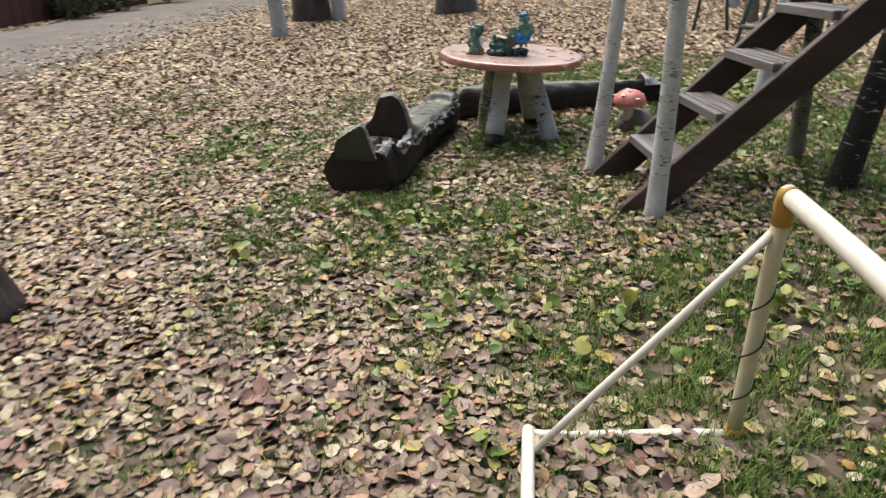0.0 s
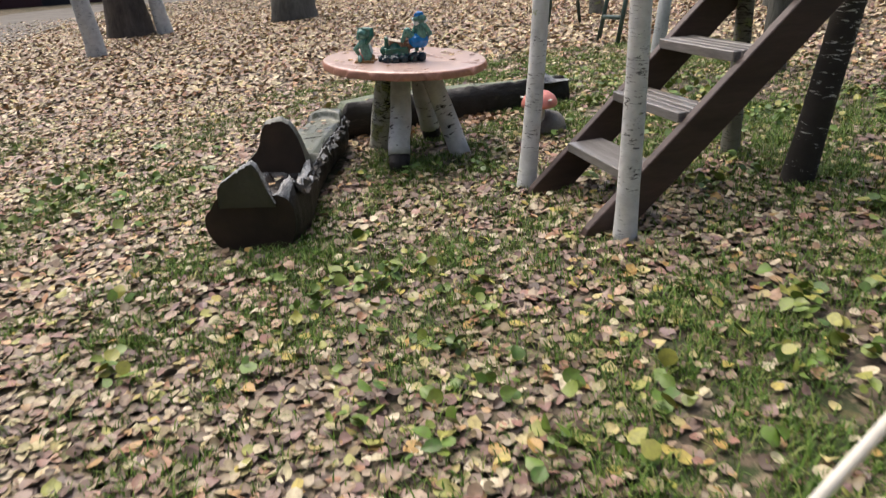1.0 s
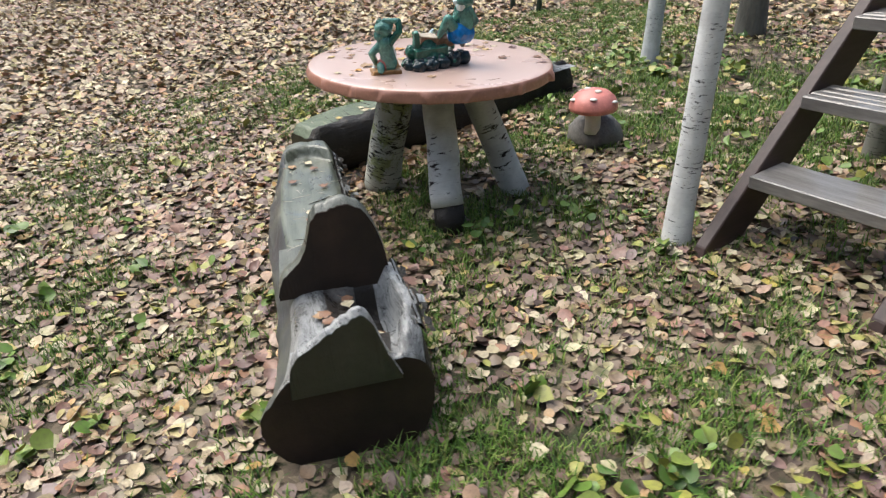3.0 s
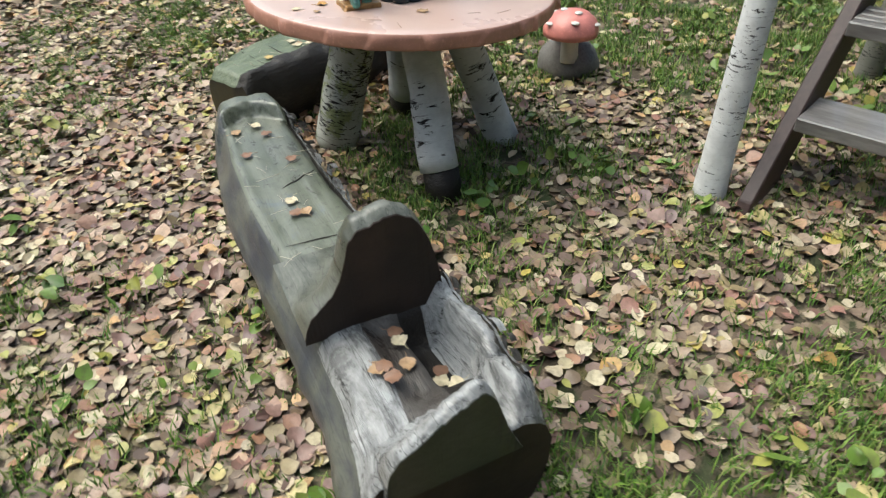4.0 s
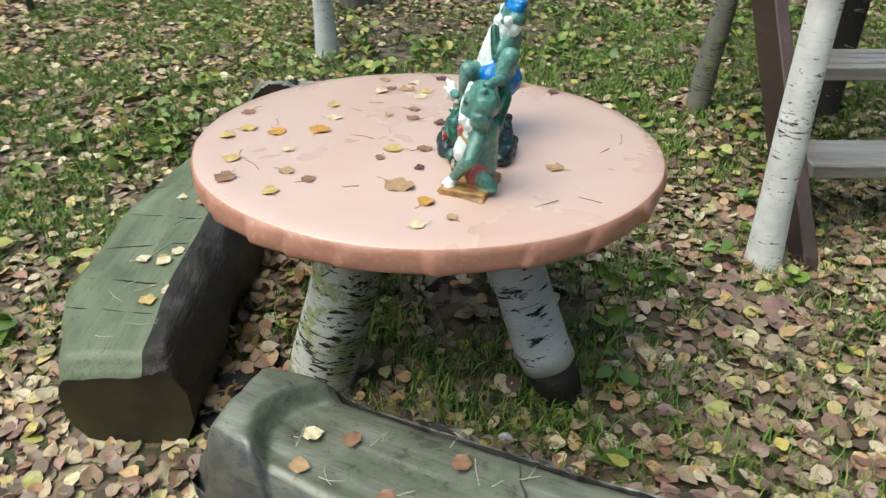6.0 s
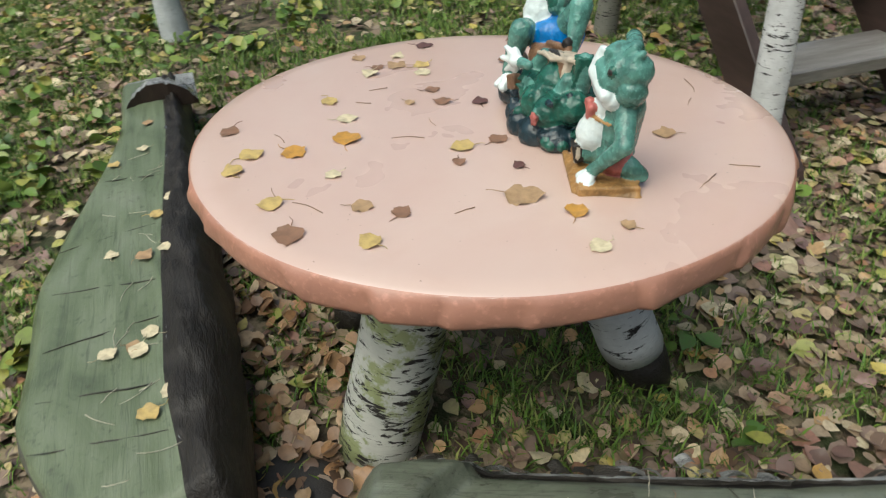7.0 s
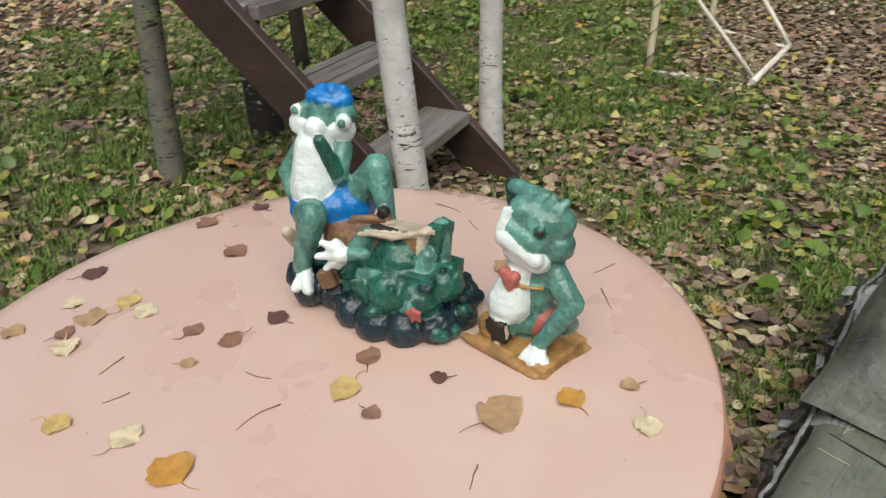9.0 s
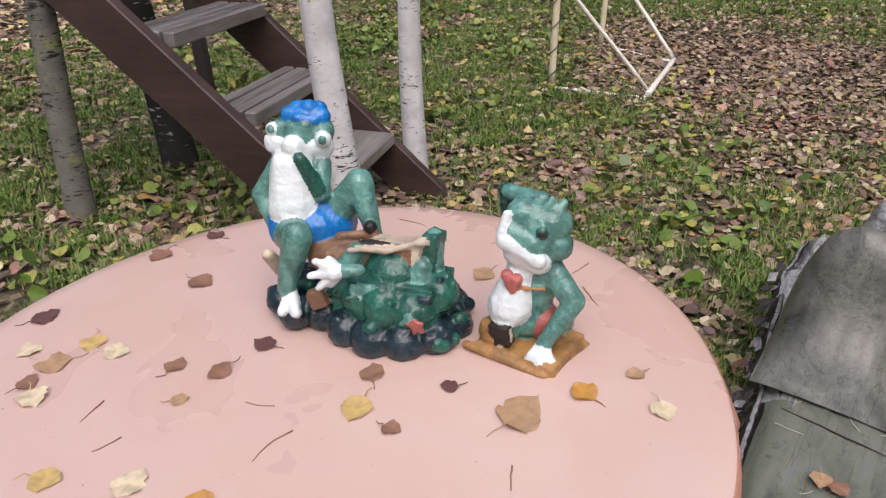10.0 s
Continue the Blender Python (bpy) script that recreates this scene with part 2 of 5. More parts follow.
M_STAIR = mottled("brown_painted_wood", (0.034, 0.02, 0.017), (0.085, 0.052, 0.045), 2.2, (0.5, 3, 3), 0.55, 0.4, 9, dist=0.002)
# worn treads; base colour lightened to grey for the sky's sheen on them
M_TREAD = mottled("worn_sky_pale_tread_wood", (0.1, 0.088, 0.08), (0.3, 0.285, 0.27), 3.0, (4, 0.4, 3), 0.38, 0.4, 9, dist=0.003)
M_TREAD.node_tree.nodes["Principled BSDF"].inputs["Coat Weight"].default_value = 0.5
M_POST = mottled("dark_post_wood", (0.03, 0.024, 0.02), (0.085, 0.07, 0.06), 4, (2, 2, 0.3), 0.7, 0.5, 8)
def oilcloth():
    m, nt, b = material("pink_oilcloth", 0.3, 0.0, 0.5)
    v = coords(nt)
    broad = noisy(nt, v, 2.4, 4, 0.6, 0.5)
    stain = noisy(nt, v, 5.5, 5, 0.65, 0.8)
    speck = noisy(nt, v, 130, 2, 0.5)
    c = blend(nt, ramp(nt, broad, [(0.35, grey(0)), (0.65, grey(1))]), (0.575, 0.4, 0.335), (0.61, 0.455, 0.39))
    c = blend(nt, ramp(nt, stain, [(0.5, grey(0)), (0.8, grey(0.14))]), c, (0.5, 0.29, 0.2))
    c = blend(nt, ramp(nt, speck, [(0.74, grey(0)), (0.77, grey(0.75))]), c, (0.2, 0.13, 0.09))
    set_color(nt, b, c)
    nt.links.new(ramp(nt, broad, [(0.35, grey(0.24)), (0.65, grey(0.4))]), b.inputs["Roughness"])
    bump(nt, b, broad, 0.12, 0.03)
    return m


M_CLOTH = oilcloth()
# same cloth as the paler top; the darker red holds the side's shade
M_CLOTH_RIM_SHADED = plain("shaded_oilcloth_edge", (0.47, 0.235, 0.17), 0.42, 0.55, 11.0, 0.4)
M_CLOTH.node_tree.nodes["Principled BSDF"].inputs["Coat Weight"].default_value = 0.7
M_CLOTH.node_tree.nodes["Principled BSDF"].inputs["Coat Roughness"].default_value = 0.22
M_PIPE = plain("cream_pipe_paint", (0.74, 0.68, 0.47), 0.4, 0.25, 9.0, 0.2)
M_PIPE_WHITE = plain("white_pipe_paint", (0.8, 0.76, 0.66), 0.4, 0.3, 9.0, 0.2)
M_RUST = plain("ochre_pipe_elbow_paint", (0.5, 0.3, 0.05), 0.5, 0.5, 20)
M_TWINE = plain("black_net_twine", (0.02, 0.02, 0.02), 0.8)
M_TEAL_PIPE = plain("green_pipe_paint", (0.05, 0.09, 0.08), 0.5, 0.4)
def frog_paint(name, color, rough=0.25, light=1.8, deep=0.35):
    """Glazed plaster paint: brushed darker and lighter strokes and small chips."""
    m, nt, b = material(name, rough, 0.0, 0.5)
    v = coords(nt)
    n, n2, n3 = noisy(nt, v, 26, 4, 0.6, 0.6), noisy(nt, v, 120, 3, 0.6), noisy(nt, v, 75, 4, 0.7)
    c = blend(nt, ramp(nt, n, [(0.38, grey(0)), (0.66, grey(0.8))]), color, tuple(x * deep for x in color))
    c = blend(nt, ramp(nt, n2, [(0.54, grey(0)), (0.78, grey(0.4))]), c, tuple(min(0.9, x * light + 0.02) for x in color))
    c = blend(nt, ramp(nt, n3, [(0.74, grey(0)), (0.77, grey(0.5))]), c, (0.45, 0.47, 0.42))
    set_color(nt, b, c)
    bump(nt, b, n2, 0.7, 0.003)
    return m


FROG_PAINT = {
    "green": frog_paint("frog_green_paint", (0.12, 0.3, 0.25), 0.2, 2.0, 0.3),
    "dark": frog_paint("frog_dark_green_paint", (0.022, 0.12, 0.085), 0.25, 2.4),
    "white": frog_paint("frog_white_paint", (0.72, 0.81, 0.8), 0.22, 1.1, 0.85),
    "blue": frog_paint("blue_shorts_paint", (0.01, 0.2, 0.58), 0.25, 1.4, 0.5),
    "stone": frog_paint("slate_blue_stone_paint", (0.016, 0.036, 0.046), 0.2, 2.0),
    "brown": frog_paint("log_brown_paint", (0.24, 0.135, 0.075), 0.45, 1.5),
    "cream": frog_paint("broken_plaster", (0.55, 0.47, 0.36), 0.6, 1.3, 0.6),
    "red": frog_paint("faded_red_paint", (0.45, 0.13, 0.11), 0.4, 1.6, 0.6),
    # near-black for the painted shade of hollows, and for a pupil
    "black": frog_paint("hole_shade_and_pupil_paint", (0.02, 0.015, 0.012), 0.6, 1.5),
    "ochre": frog_paint("ochre_plank_paint", (0.4, 0.22, 0.075), 0.4, 1.6),
}
M_TOAD_CAP = plain("faded_red_toadstool_paint", (0.66, 0.24, 0.2), 0.4, 0.5, 12)
M_TOAD_STEM = plain("white_toadstool_paint", (0.62, 0.6, 0.55), 0.5, 0.3, 12)
M_STONE = plain("speckled_grey_stone", (0.16, 0.15, 0.135), 0.7, 0.8, 60, 0.8)
M_FENCE = mottled("red_brown_fence_paint", (0.045, 0.016, 0.012), (0.085, 0.034, 0.026), 2, rough=0.6)
M_FAR_DARK = mottled("far_row_dark", (0.012, 0.012, 0.015), (0.035, 0.033, 0.037), 1, rough=0.5)
M_FAR_RED = plain("maroon_panel_paint", (0.06, 0.02, 0.025), 0.5)
M_FAR_GREEN = plain("green_panel_paint", (0.045, 0.075, 0.03), 0.5)
M_TREE_BELT = mottled("added_belt_crowns", (0.02, 0.024, 0.014), (0.075, 0.075, 0.035), 0.9, rough=0.9, bumpy=0.9, fine=8, dist=0.3)
M_HEDGE = leaf_material("shrub_leaves", [(0.05, 0.09, 0.02), (0.08, 0.12, 0.03), (0.04, 0.06, 0.02), (0.14, 0.12, 0.04)], 0.6)


# ---- building helpers ----
def part(name, bm, mats, parent=None, label="", smooth=False):
    me = bpy.data.meshes.new(name)
    bm.normal_update()
    bm.to_mesh(me)
    bm.free()
    for m in (mats if isinstance(mats, (list, tuple)) else [mats]):
        me.materials.append(m)
    if smooth:
        me.polygons.foreach_set("use_smooth", [True] * len(me.polygons))
    ob = new(name, me)
    if parent:
        ob.parent = parent
    if label:
        tagged(ob, label)
    return ob


def thing(name, label, category, m=None, group="", kind=""):
    ob = new(name)
    ob.empty_display_size = 0.1
    if m is not None:
        ob.matrix_world = m
    return tagged(ob, label, category, group, kind)


def mesh_of(name, verts, faces, mat):
    """A mesh from equal faces (an array of indices), fast."""
    me = bpy.data.meshes.new(name)
    verts = np.asarray(verts, dtype=np.float32)
    me.vertices.add(len(verts))
    me.vertices.foreach_set("co", verts.ravel())
    loops = np.concatenate([np.asarray(f, dtype=np.int32).ravel() for f in faces])
    sizes = np.concatenate([np.full(len(f), f.shape[1], dtype=np.int32) for f in faces])
    me.loops.add(len(loops))
    me.loops.foreach_set("vertex_index", loops)
    me.polygons.add(len(sizes))
    me.polygons.foreach_set("loop_start", np.concatenate([[0], np.cumsum(sizes)[:-1]]).astype(np.int32))
    me.polygons.foreach_set("loop_total", sizes)
    me.update(calc_edges=True)
    me.validate()
    me.materials.append(mat)
    return me


def rise(x):
    """The ground's gentle slope towards +x."""
    return 0.045 * np.clip(np.asarray(x, dtype=float) - 0.6, 0, 2.4)


def g(x):
    return float(rise(x))


def tube(bm, pts, radii, segs=12, rough=0.0, seed=0, caps=True, mat=0, cap_mat=None):
    """A round bar along a line of points, with a little unevenness."""
    rnd = random.Random(seed)
    pts = [Vector(p) for p in pts]
    rings = []
    ref = Vector((0.123, 0.9, 0.31))
    for i, p in enumerate(pts):
        d = (pts[min(i + 1, len(pts) - 1)] - pts[max(i - 1, 0)]).normalized()
        u = d.cross(ref)
        u = (u if u.length > 0.1 else d.cross(Vector((1, 0, 0)))).normalized()
        w = d.cross(u)
        ring = []
        for k in range(segs):
            a = 2 * math.pi * k / segs
            r = radii[i] * (1 + rough * (noise.noise(Vector((math.cos(a) * 1.6 + seed, math.sin(a) * 1.6, i * 0.6))) + 0.4 * (rnd.random() - 0.5)))
            ring.append(bm.verts.new(p + (u * math.cos(a) + w * math.sin(a)) * r))
        rings.append(ring)
    for a, b in zip(rings, rings[1:]):
        for k in range(segs):
            f = bm.faces.new((a[k], a[(k + 1) % segs], b[(k + 1) % segs], b[k]))
            f.material_index, f.smooth = mat, True
    if caps:
        for ring, flip in ((rings[0], True), (rings[-1], False)):
            f = bm.faces.new(ring[::-1] if flip else ring)
            f.material_index = mat if cap_mat is None else cap_mat
    return rings


def box(bm, lo, hi, bevel=0.004, m=None, mat=0):
    made = bmesh.ops.create_cube(bm, size=1)["verts"]
    mid = [(a + b) / 2 for a, b in zip(lo, hi)]
    size = [b - a for a, b in zip(lo, hi)]
    for v in made:
        v.co = Vector([c + s * x for c, s, x in zip(mid, size, v.co)])
    faces = {f for v in made for f in v.link_faces}
    for f in faces:
        f.material_index = mat
    if bevel:
        edges = {e for v in made for e in v.link_edges}
        out = bmesh.ops.bevel(bm, geom=list(edges), offset=bevel, segments=1, affect="EDGES")
        made = list({v for f in out["faces"] for v in f.verts} | {v for v in made if v.is_valid})
        for f in out["faces"]:
            f.material_index = mat
    if m is not None:
        bmesh.ops.transform(bm, matrix=m, verts=[v for v in made if v.is_valid])


def along(a, b):
    """A pose at a whose z axis points to b, and the distance."""
    a, b = Vector(a), Vector(b)
    return Matrix.Translation(a) @ (b - a).to_track_quat("Z", "Y").to_matrix().to_4x4(), (b - a).length

# ---- ground, road ----
def ground_sheet():
    fine = np.concatenate([[-400, -150, -60, -30, -18], np.arange(-12, 10.01, 0.25), [14, 20, 30, 60, 150, 400]])
    ys = np.concatenate([[-400, -150, -60, -30, -14], np.arange(-8, 12.01, 0.25), [14, 17, 20, 25, 32, 45, 70, 150, 400]])
    gx, gy = np.meshgrid(fine, ys, indexing="ij")
    gz = rise(gx)
    inside = (gx > -12) & (gx < 10) & (gy > -8) & (gy < 12)
    wave = 0.012 * np.sin(gx * 2.3 + 1) * np.cos(gy * 1.9) + 0.006 * np.sin(gx * 5.1 + gy * 4.3)
    gz = gz + np.where(inside, wave, 0) - 0.006
    v = np.stack([gx, gy, gz], -1).reshape(-1, 3)
    n, k = len(fine), len(ys)
    i, j = np.meshgrid(np.arange(n - 1), np.arange(k - 1), indexing="ij")
    a = (i * k + j).ravel()
    ob = new("ground", mesh_of("ground", v, [np.stack([a, a + k, a + k + 1, a + 1], 1)], M_GROUND))
    return tagged(ob, "damp brown soil under fallen leaves and thin grass", "ground", kind="structure")


ground_sheet()


def strip(name, left, right, z, mat):
    bm = bmesh.new()
    rows = [(bm.verts.new((*a, z)), bm.verts.new((*b, z))) for a, b in zip(left, right)]
    for (a, b), (c, d) in zip(rows, rows[1:]):
        bm.faces.new((a, b, d, c))
    return part(name, bm, mat)


tagged(strip("road", [(-11.0, 2), (-11.2, 10), (-11.4, 19), (-11.3, 30), (-10.5, 38), (-6, 43.0), (4, 44.5), (22, 45)],
             [(-7.4, 2), (-6.7, 10.5), (-6.2, 19), (-6.0, 26), (-5.0, 33), (-2, 36.0), (5, 37), (22, 37)], 0.012, M_ROAD),
       "grey gravel lane beside the leafy lawn", "road", kind="structure")


def dark_pad():
    """A low uneven dark pad on the ground between the two benches."""
    bm = bmesh.new()
    tube(bm, [(0.53, 6.47, z) for z in (-0.02, 0.012, 0.024)], [0.17, 0.14, 0.09], 36, 0.3, 6)
    tagged(part("ground_pad", bm, M_DARK_GROUND, smooth=True), "dark ground between the log benches", "soil", kind="structure")


dark_pad()

# ---- added belt of trees round the clearing ----
def added_tree_belt():
    """A closed, uneven belt of crowns, added mostly unseen to shape reflections and sky light; taller towards -y."""
    r = np.random.default_rng(41)
    corners = [(20, -13, 6), (9, -15, 13), (0, -14, 16), (-10, -13, 15), (-19, -6, 13), (-23, 8, 12), (-23, 28, 13), (-20, 50, 14), (0, 54, 15), (22, 52, 13), (26, 34, 10), (21, 18, 7), (19, 4, 5.5), (20, -13, 6)]
    pts = []
    for (x0, y0, h0), (x1, y1, h1) in zip(corners, corners[1:]):
        k = int(math.hypot(x1 - x0, y1 - y0) / 0.9)
        pts += [(x0 + (x1 - x0) * i / k, y0 + (y1 - y0) * i / k, h0 + (h1 - h0) * i / k) for i in range(k)]
    n, m = len(pts), 16
    p = np.array(pts)
    lean = p[:, :2] / np.linalg.norm(p[:, :2], axis=1)[:, None]
    crest = p[:, 2] * (1 + 0.12 * np.sin(np.arange(n) * 0.7) + 0.1 * r.normal(size=n))
    f = np.linspace(0, 1, m)
    depth = r.normal(0, 0.5, (n, m)) + 0.8 * np.sin(np.arange(n)[:, None] * 0.9 + f[None] * 5) + 1.5 * f[None] ** 2
    v = np.stack([p[:, None, 0] + lean[:, None, 0] * depth, p[:, None, 1] + lean[:, None, 1] * depth, f[None] * crest[:, None] - 0.05], -1).reshape(-1, 3)
    i, j = np.meshgrid(np.arange(n), np.arange(m - 1), indexing="ij")
    a, b = (i * m + j).ravel(), (((i + 1) % n) * m + j).ravel()
    ob = new("backdrop", mesh_of("backdrop", v, [np.stack([a, b, b + 1, a + 1], 1)], M_TREE_BELT))
    tagged(ob, "added belt of dark tree crowns, mostly out of view", "woodland", kind="structure")


added_tree_belt()


# ---- leaf litter, grass and weeds ----
rng = np.random.default_rng(7)


def field(x, y, seed, scale):
    """Smooth random field from a few waves, about -1 to 1."""
    r = np.random.default_rng(seed)
    out = np.zeros_like(x)
    for k in range(7):
        a, f, p = r.uniform(0, 6.28), scale * r.uniform(0.6, 1.9), r.uniform(0, 6.28)
        out += np.sin((x * np.cos(a) + y * np.sin(a)) * f + p)
    return out / 3.2


def greenness(x, y):
    """Where grass shows between the leaves: most to the +x side and near the table."""
    v = 0.33 + 0.2 * np.clip((x - 0.3) / 0.8, 0, 1) * np.clip((y - 3.6) / 1.2, 0, 1) + 0.28 * field(x, y, 3, 1.7) + 0.18 * field(x, y, 5, 4.6)
    v += 0.75 * np.exp(-(((x - 3.0) / 1.9) ** 2 + ((y - 2.0) / 2.4) ** 2))
    v += 0.3 * np.exp(-(((x - 1.0) / 0.6) ** 2 + ((y - 1.5) / 0.9) ** 2))
    v += 0.55 * np.exp(-(((x - 1.2) / 0.4) ** 2 + ((y - 2.6) / 0.55) ** 2))
    v += 0.8 * np.exp(-(((x - 0.85) / 0.5) ** 4 + ((y - 5.75) / 0.48) ** 4))
    v += 0.4 * np.exp(-(((x + 0.25) / 0.5) ** 2 + ((y - 4.15) / 0.28) ** 2))
    v += 0.6 * np.exp(-(((x - 2.9) / 1.0) ** 2 + ((y - 5.2) / 0.9) ** 2))
    v -= 0.3 * np.exp(-(((x - 1.6) / 0.6) ** 2 + ((y - 5.2) / 0.8) ** 2))
    v += 0.8 * np.exp(-(((x + 1.0) / 1.6) ** 2 + ((y + 2.6) / 1.0) ** 2))
    v += 0.35 * np.exp(-(((x - 3.0) / 2.2) ** 2 + ((y - 8.0) / 0.9) ** 2))
    v += 0.34 * np.exp(-(((x - 0.8) / 0.7) ** 2 + ((y - 3.8) / 0.6) ** 2)) + 0.3 * np.exp(-(((x - 2.0) / 1.0) ** 2 + ((y - 1.6) / 1.3) ** 2))
    v -= 0.26 * np.clip((-0.6 - x) / 1.5, 0, 1) + 0.22 * np.clip((y - 8.5) / 3, 0, 1)
    v -= 0.45 * np.exp(-(((x + 0.6) / 1.3) ** 2 + ((y - 0.2) / 1.2) ** 2))
    v -= 0.28 * np.exp(-(((x + 0.2) / 0.9) ** 2 + ((y - 3.0) / 0.8) ** 2))
    v -= 0.3 * np.exp(-(((x - 0.35) / 0.25) ** 2 + ((y - 6.35) / 0.25) ** 2))
    v += 0.5 * np.exp(-(((x - 1.4) / 0.4) ** 2 + ((y - 4.85) / 0.35) ** 2)) + 0.55 * np.exp(-(((x - 2.3) / 0.6) ** 2 + ((y - 5.6) / 0.6) ** 2))
    v += 0.6 * np.exp(-(((x - 0.75) / 0.5) ** 2 + ((y - 5.25) / 0.25) ** 2))
    return np.clip(v, 0, 1)


def clear_of(x, y):
    """Not under the logs, on the lane or on the bare soil."""
    ok = ~((x < -5.9) & (x > -11.4))
    s = (x + 0.485) * 0.354 + (y - 4.445) * 0.935
    u = (x + 0.485) * 0.935 - (y - 4.445) * 0.354
    ok &= ~((s > -0.04) & (s < 2.08) & (np.abs(u) < 0.2))
    ok &= ~((x > 0.38) & (x < 2.5) & (y - 6.675 - 0.06 * (x - 0.36) > -0.15) & (y - 6.675 - 0.06 * (x - 0.36) < 0.2 - 0.06 * (x - 1.0)))
    return ok


def leaf_cloud(name, x, y, size, tilt, lift, detail, mat, label):
    """Many leaves as one mesh; each is an island of its own."""
    n = len(x)
    if detail:
        base = np.array([(0, -0.46, 0), (0.26, -0.4, 0), (0.43, -0.14, 0), (0.38, 0.14, 0), (0.17, 0.36, 0), (0, 0.54, 0), (-0.17, 0.36, 0), (-0.38, 0.14, 0), (-0.43, -0.14, 0), (-0.26, -0.4, 0), (0, -0.14, 0), (0, 0.16, 0)])
        tri = np.array([(0, 1, 10), (0, 10, 9), (11, 4, 5), (11, 5, 6)])
        quad = np.array([(10, 1, 2, 3), (10, 3, 4, 11), (10, 11, 6, 7), (10, 7, 8, 9)])
    else:
        base = np.array([(0, -0.5, 0), (0.42, 0, 0), (0, 0.5, 0), (-0.42, 0, 0)])
        tri = np.array([(0, 1, 2), (0, 2, 3)])
        quad = np.zeros((0, 4), dtype=int)
    k = len(base)
    p = np.repeat(base[None], n, 0)
    p[:, :, 0] *= rng.uniform(0.75, 1.15, n)[:, None]
    p[:, :, 2] += np.abs(base[None, :, 0]) * rng.normal(0.12, 0.28, n)[:, None] + (base[None, :, 1] ** 2) * rng.normal(0.1, 0.35, n)[:, None]
    p *= size[:, None, None]
    a, b, c = rng.uniform(0, 6.283, n), rng.normal(0, tilt, n), rng.normal(0, tilt, n)
    y1 = p[:, :, 1] * np.cos(b)[:, None] - p[:, :, 2] * np.sin(b)[:, None]
    z1 = p[:, :, 1] * np.sin(b)[:, None] + p[:, :, 2] * np.cos(b)[:, None]
    x1 = p[:, :, 0] * np.cos(c)[:, None] + z1 * np.sin(c)[:, None]
    z2 = -p[:, :, 0] * np.sin(c)[:, None] + z1 * np.cos(c)[:, None]
    xr = x1 * np.cos(a)[:, None] - y1 * np.sin(a)[:, None]
    yr = x1 * np.sin(a)[:, None] + y1 * np.cos(a)[:, None]
    low = z2.min(1)
    v = np.stack([xr + x[:, None], yr + y[:, None], z2 + (rise(x) + lift - low * 0.7)[:, None]], -1).reshape(-1, 3)
    off = (np.arange(n) * k)[:, None, None]
    faces = [(tri[None] + off).reshape(-1, 3)]
    if len(quad):
        faces.append((quad[None] + off).reshape(-1, 4))
    return tagged(new(name, mesh_of(name, v, faces, mat)), label, "fallen leaves", kind="stuff")


def spread(x0, x1, y0, y1, per_m2):
    n = int((x1 - x0) * (y1 - y0) * per_m2)
    return rng.uniform(x0, x1, n), rng.uniform(y0, y1, n)


def thin(x, y, keep):
    s = (rng.uniform(0, 1, len(x)) < keep) & clear_of(x, y)
    return x[s], y[s]


def bare(x, y):
    return np.clip(1 - 1.2 * np.exp(-(((x - 4.1) / 0.9) ** 2 + ((y - 6.4) / 0.55) ** 2)) - 1.0 * np.exp(-(((x - 5.0) / 1.3) ** 2 + ((y - 5.1 + 0.3 * (x - 5.0)) / 0.4) ** 2)) - 0.6 * np.exp(-(((x - 1.32) / 0.25) ** 2 + ((y - 3.6) / 0.18) ** 2)), 0.12, 1)


x, y = spread(-4.5, 5.5, -0.5, 9.5, 520)
x, y = thin(x, y, (1.0 - 0.85 * greenness(x, y)) * bare(x, y))
leaf_cloud("rotting_leaves", x, y, rng.uniform(0.045, 0.075, len(x)), 0.1, rng.uniform(-0.004, 0.004, len(x)), True, M_UNDER, "flattened darker rotting leaves beneath the fresh ones")
x, y = spread(-4.5, 5.5, -0.5, 9.5, 980)
x, y = thin(x, y, (1.0 - 0.84 * greenness(x, y)) * bare(x, y))
# dry and wet only pick paler leaves farther out, darker ones by the goal
dry = rng.uniform(0, 1, len(x)) < 0.8 * np.clip((y - 4.5) / 3.5 + np.clip((-0.8 - x) / 2, 0, 1), 0, 1)
wet = ~dry & (rng.uniform(0, 1, len(x)) < np.clip((2.0 - y) / 1.5, 0, 0.75) * np.clip((0.9 - x) / 0.8, 0, 1))
for some, stuff, words in ((wet, M_UNDER, "darker fallen leaves by the goal"), (~dry & ~wet, M_LITTER, "damp tan and brown fallen birch leaves covering the ground"), (dry, M_LITTER_PALE, "paler fallen birch leaves on the open lawn")):
    leaf_cloud("fallen_leaves", x[some], y[some], rng.uniform(0.032, 0.064, some.sum()), 0.24, rng.uniform(0.0, 0.018, some.sum()), True, stuff, words)
x, y = spread(-4.5, 5.5, -0.5, 9.5, 80)
x, y = thin(x, y, (1 - 0.9 * np.exp(-(((x - 0.85) / 0.5) ** 4 + ((y - 5.8) / 0.5) ** 4))) * (0.35 + 0.65 * np.clip(field(x, y, 11, 1.6), 0, 1)) * bare(x, y))
leaf_cloud("yellow_leaves", x, y, rng.uniform(0.036, 0.072, len(x)), 0.2, rng.uniform(0.004, 0.02, len(x)), True, M_YELLOW_LITTER, "yellow freshly fallen leaves among the brown ones")
x, y = spread(-4.5, 5.5, -0.5, 9.5, 230)
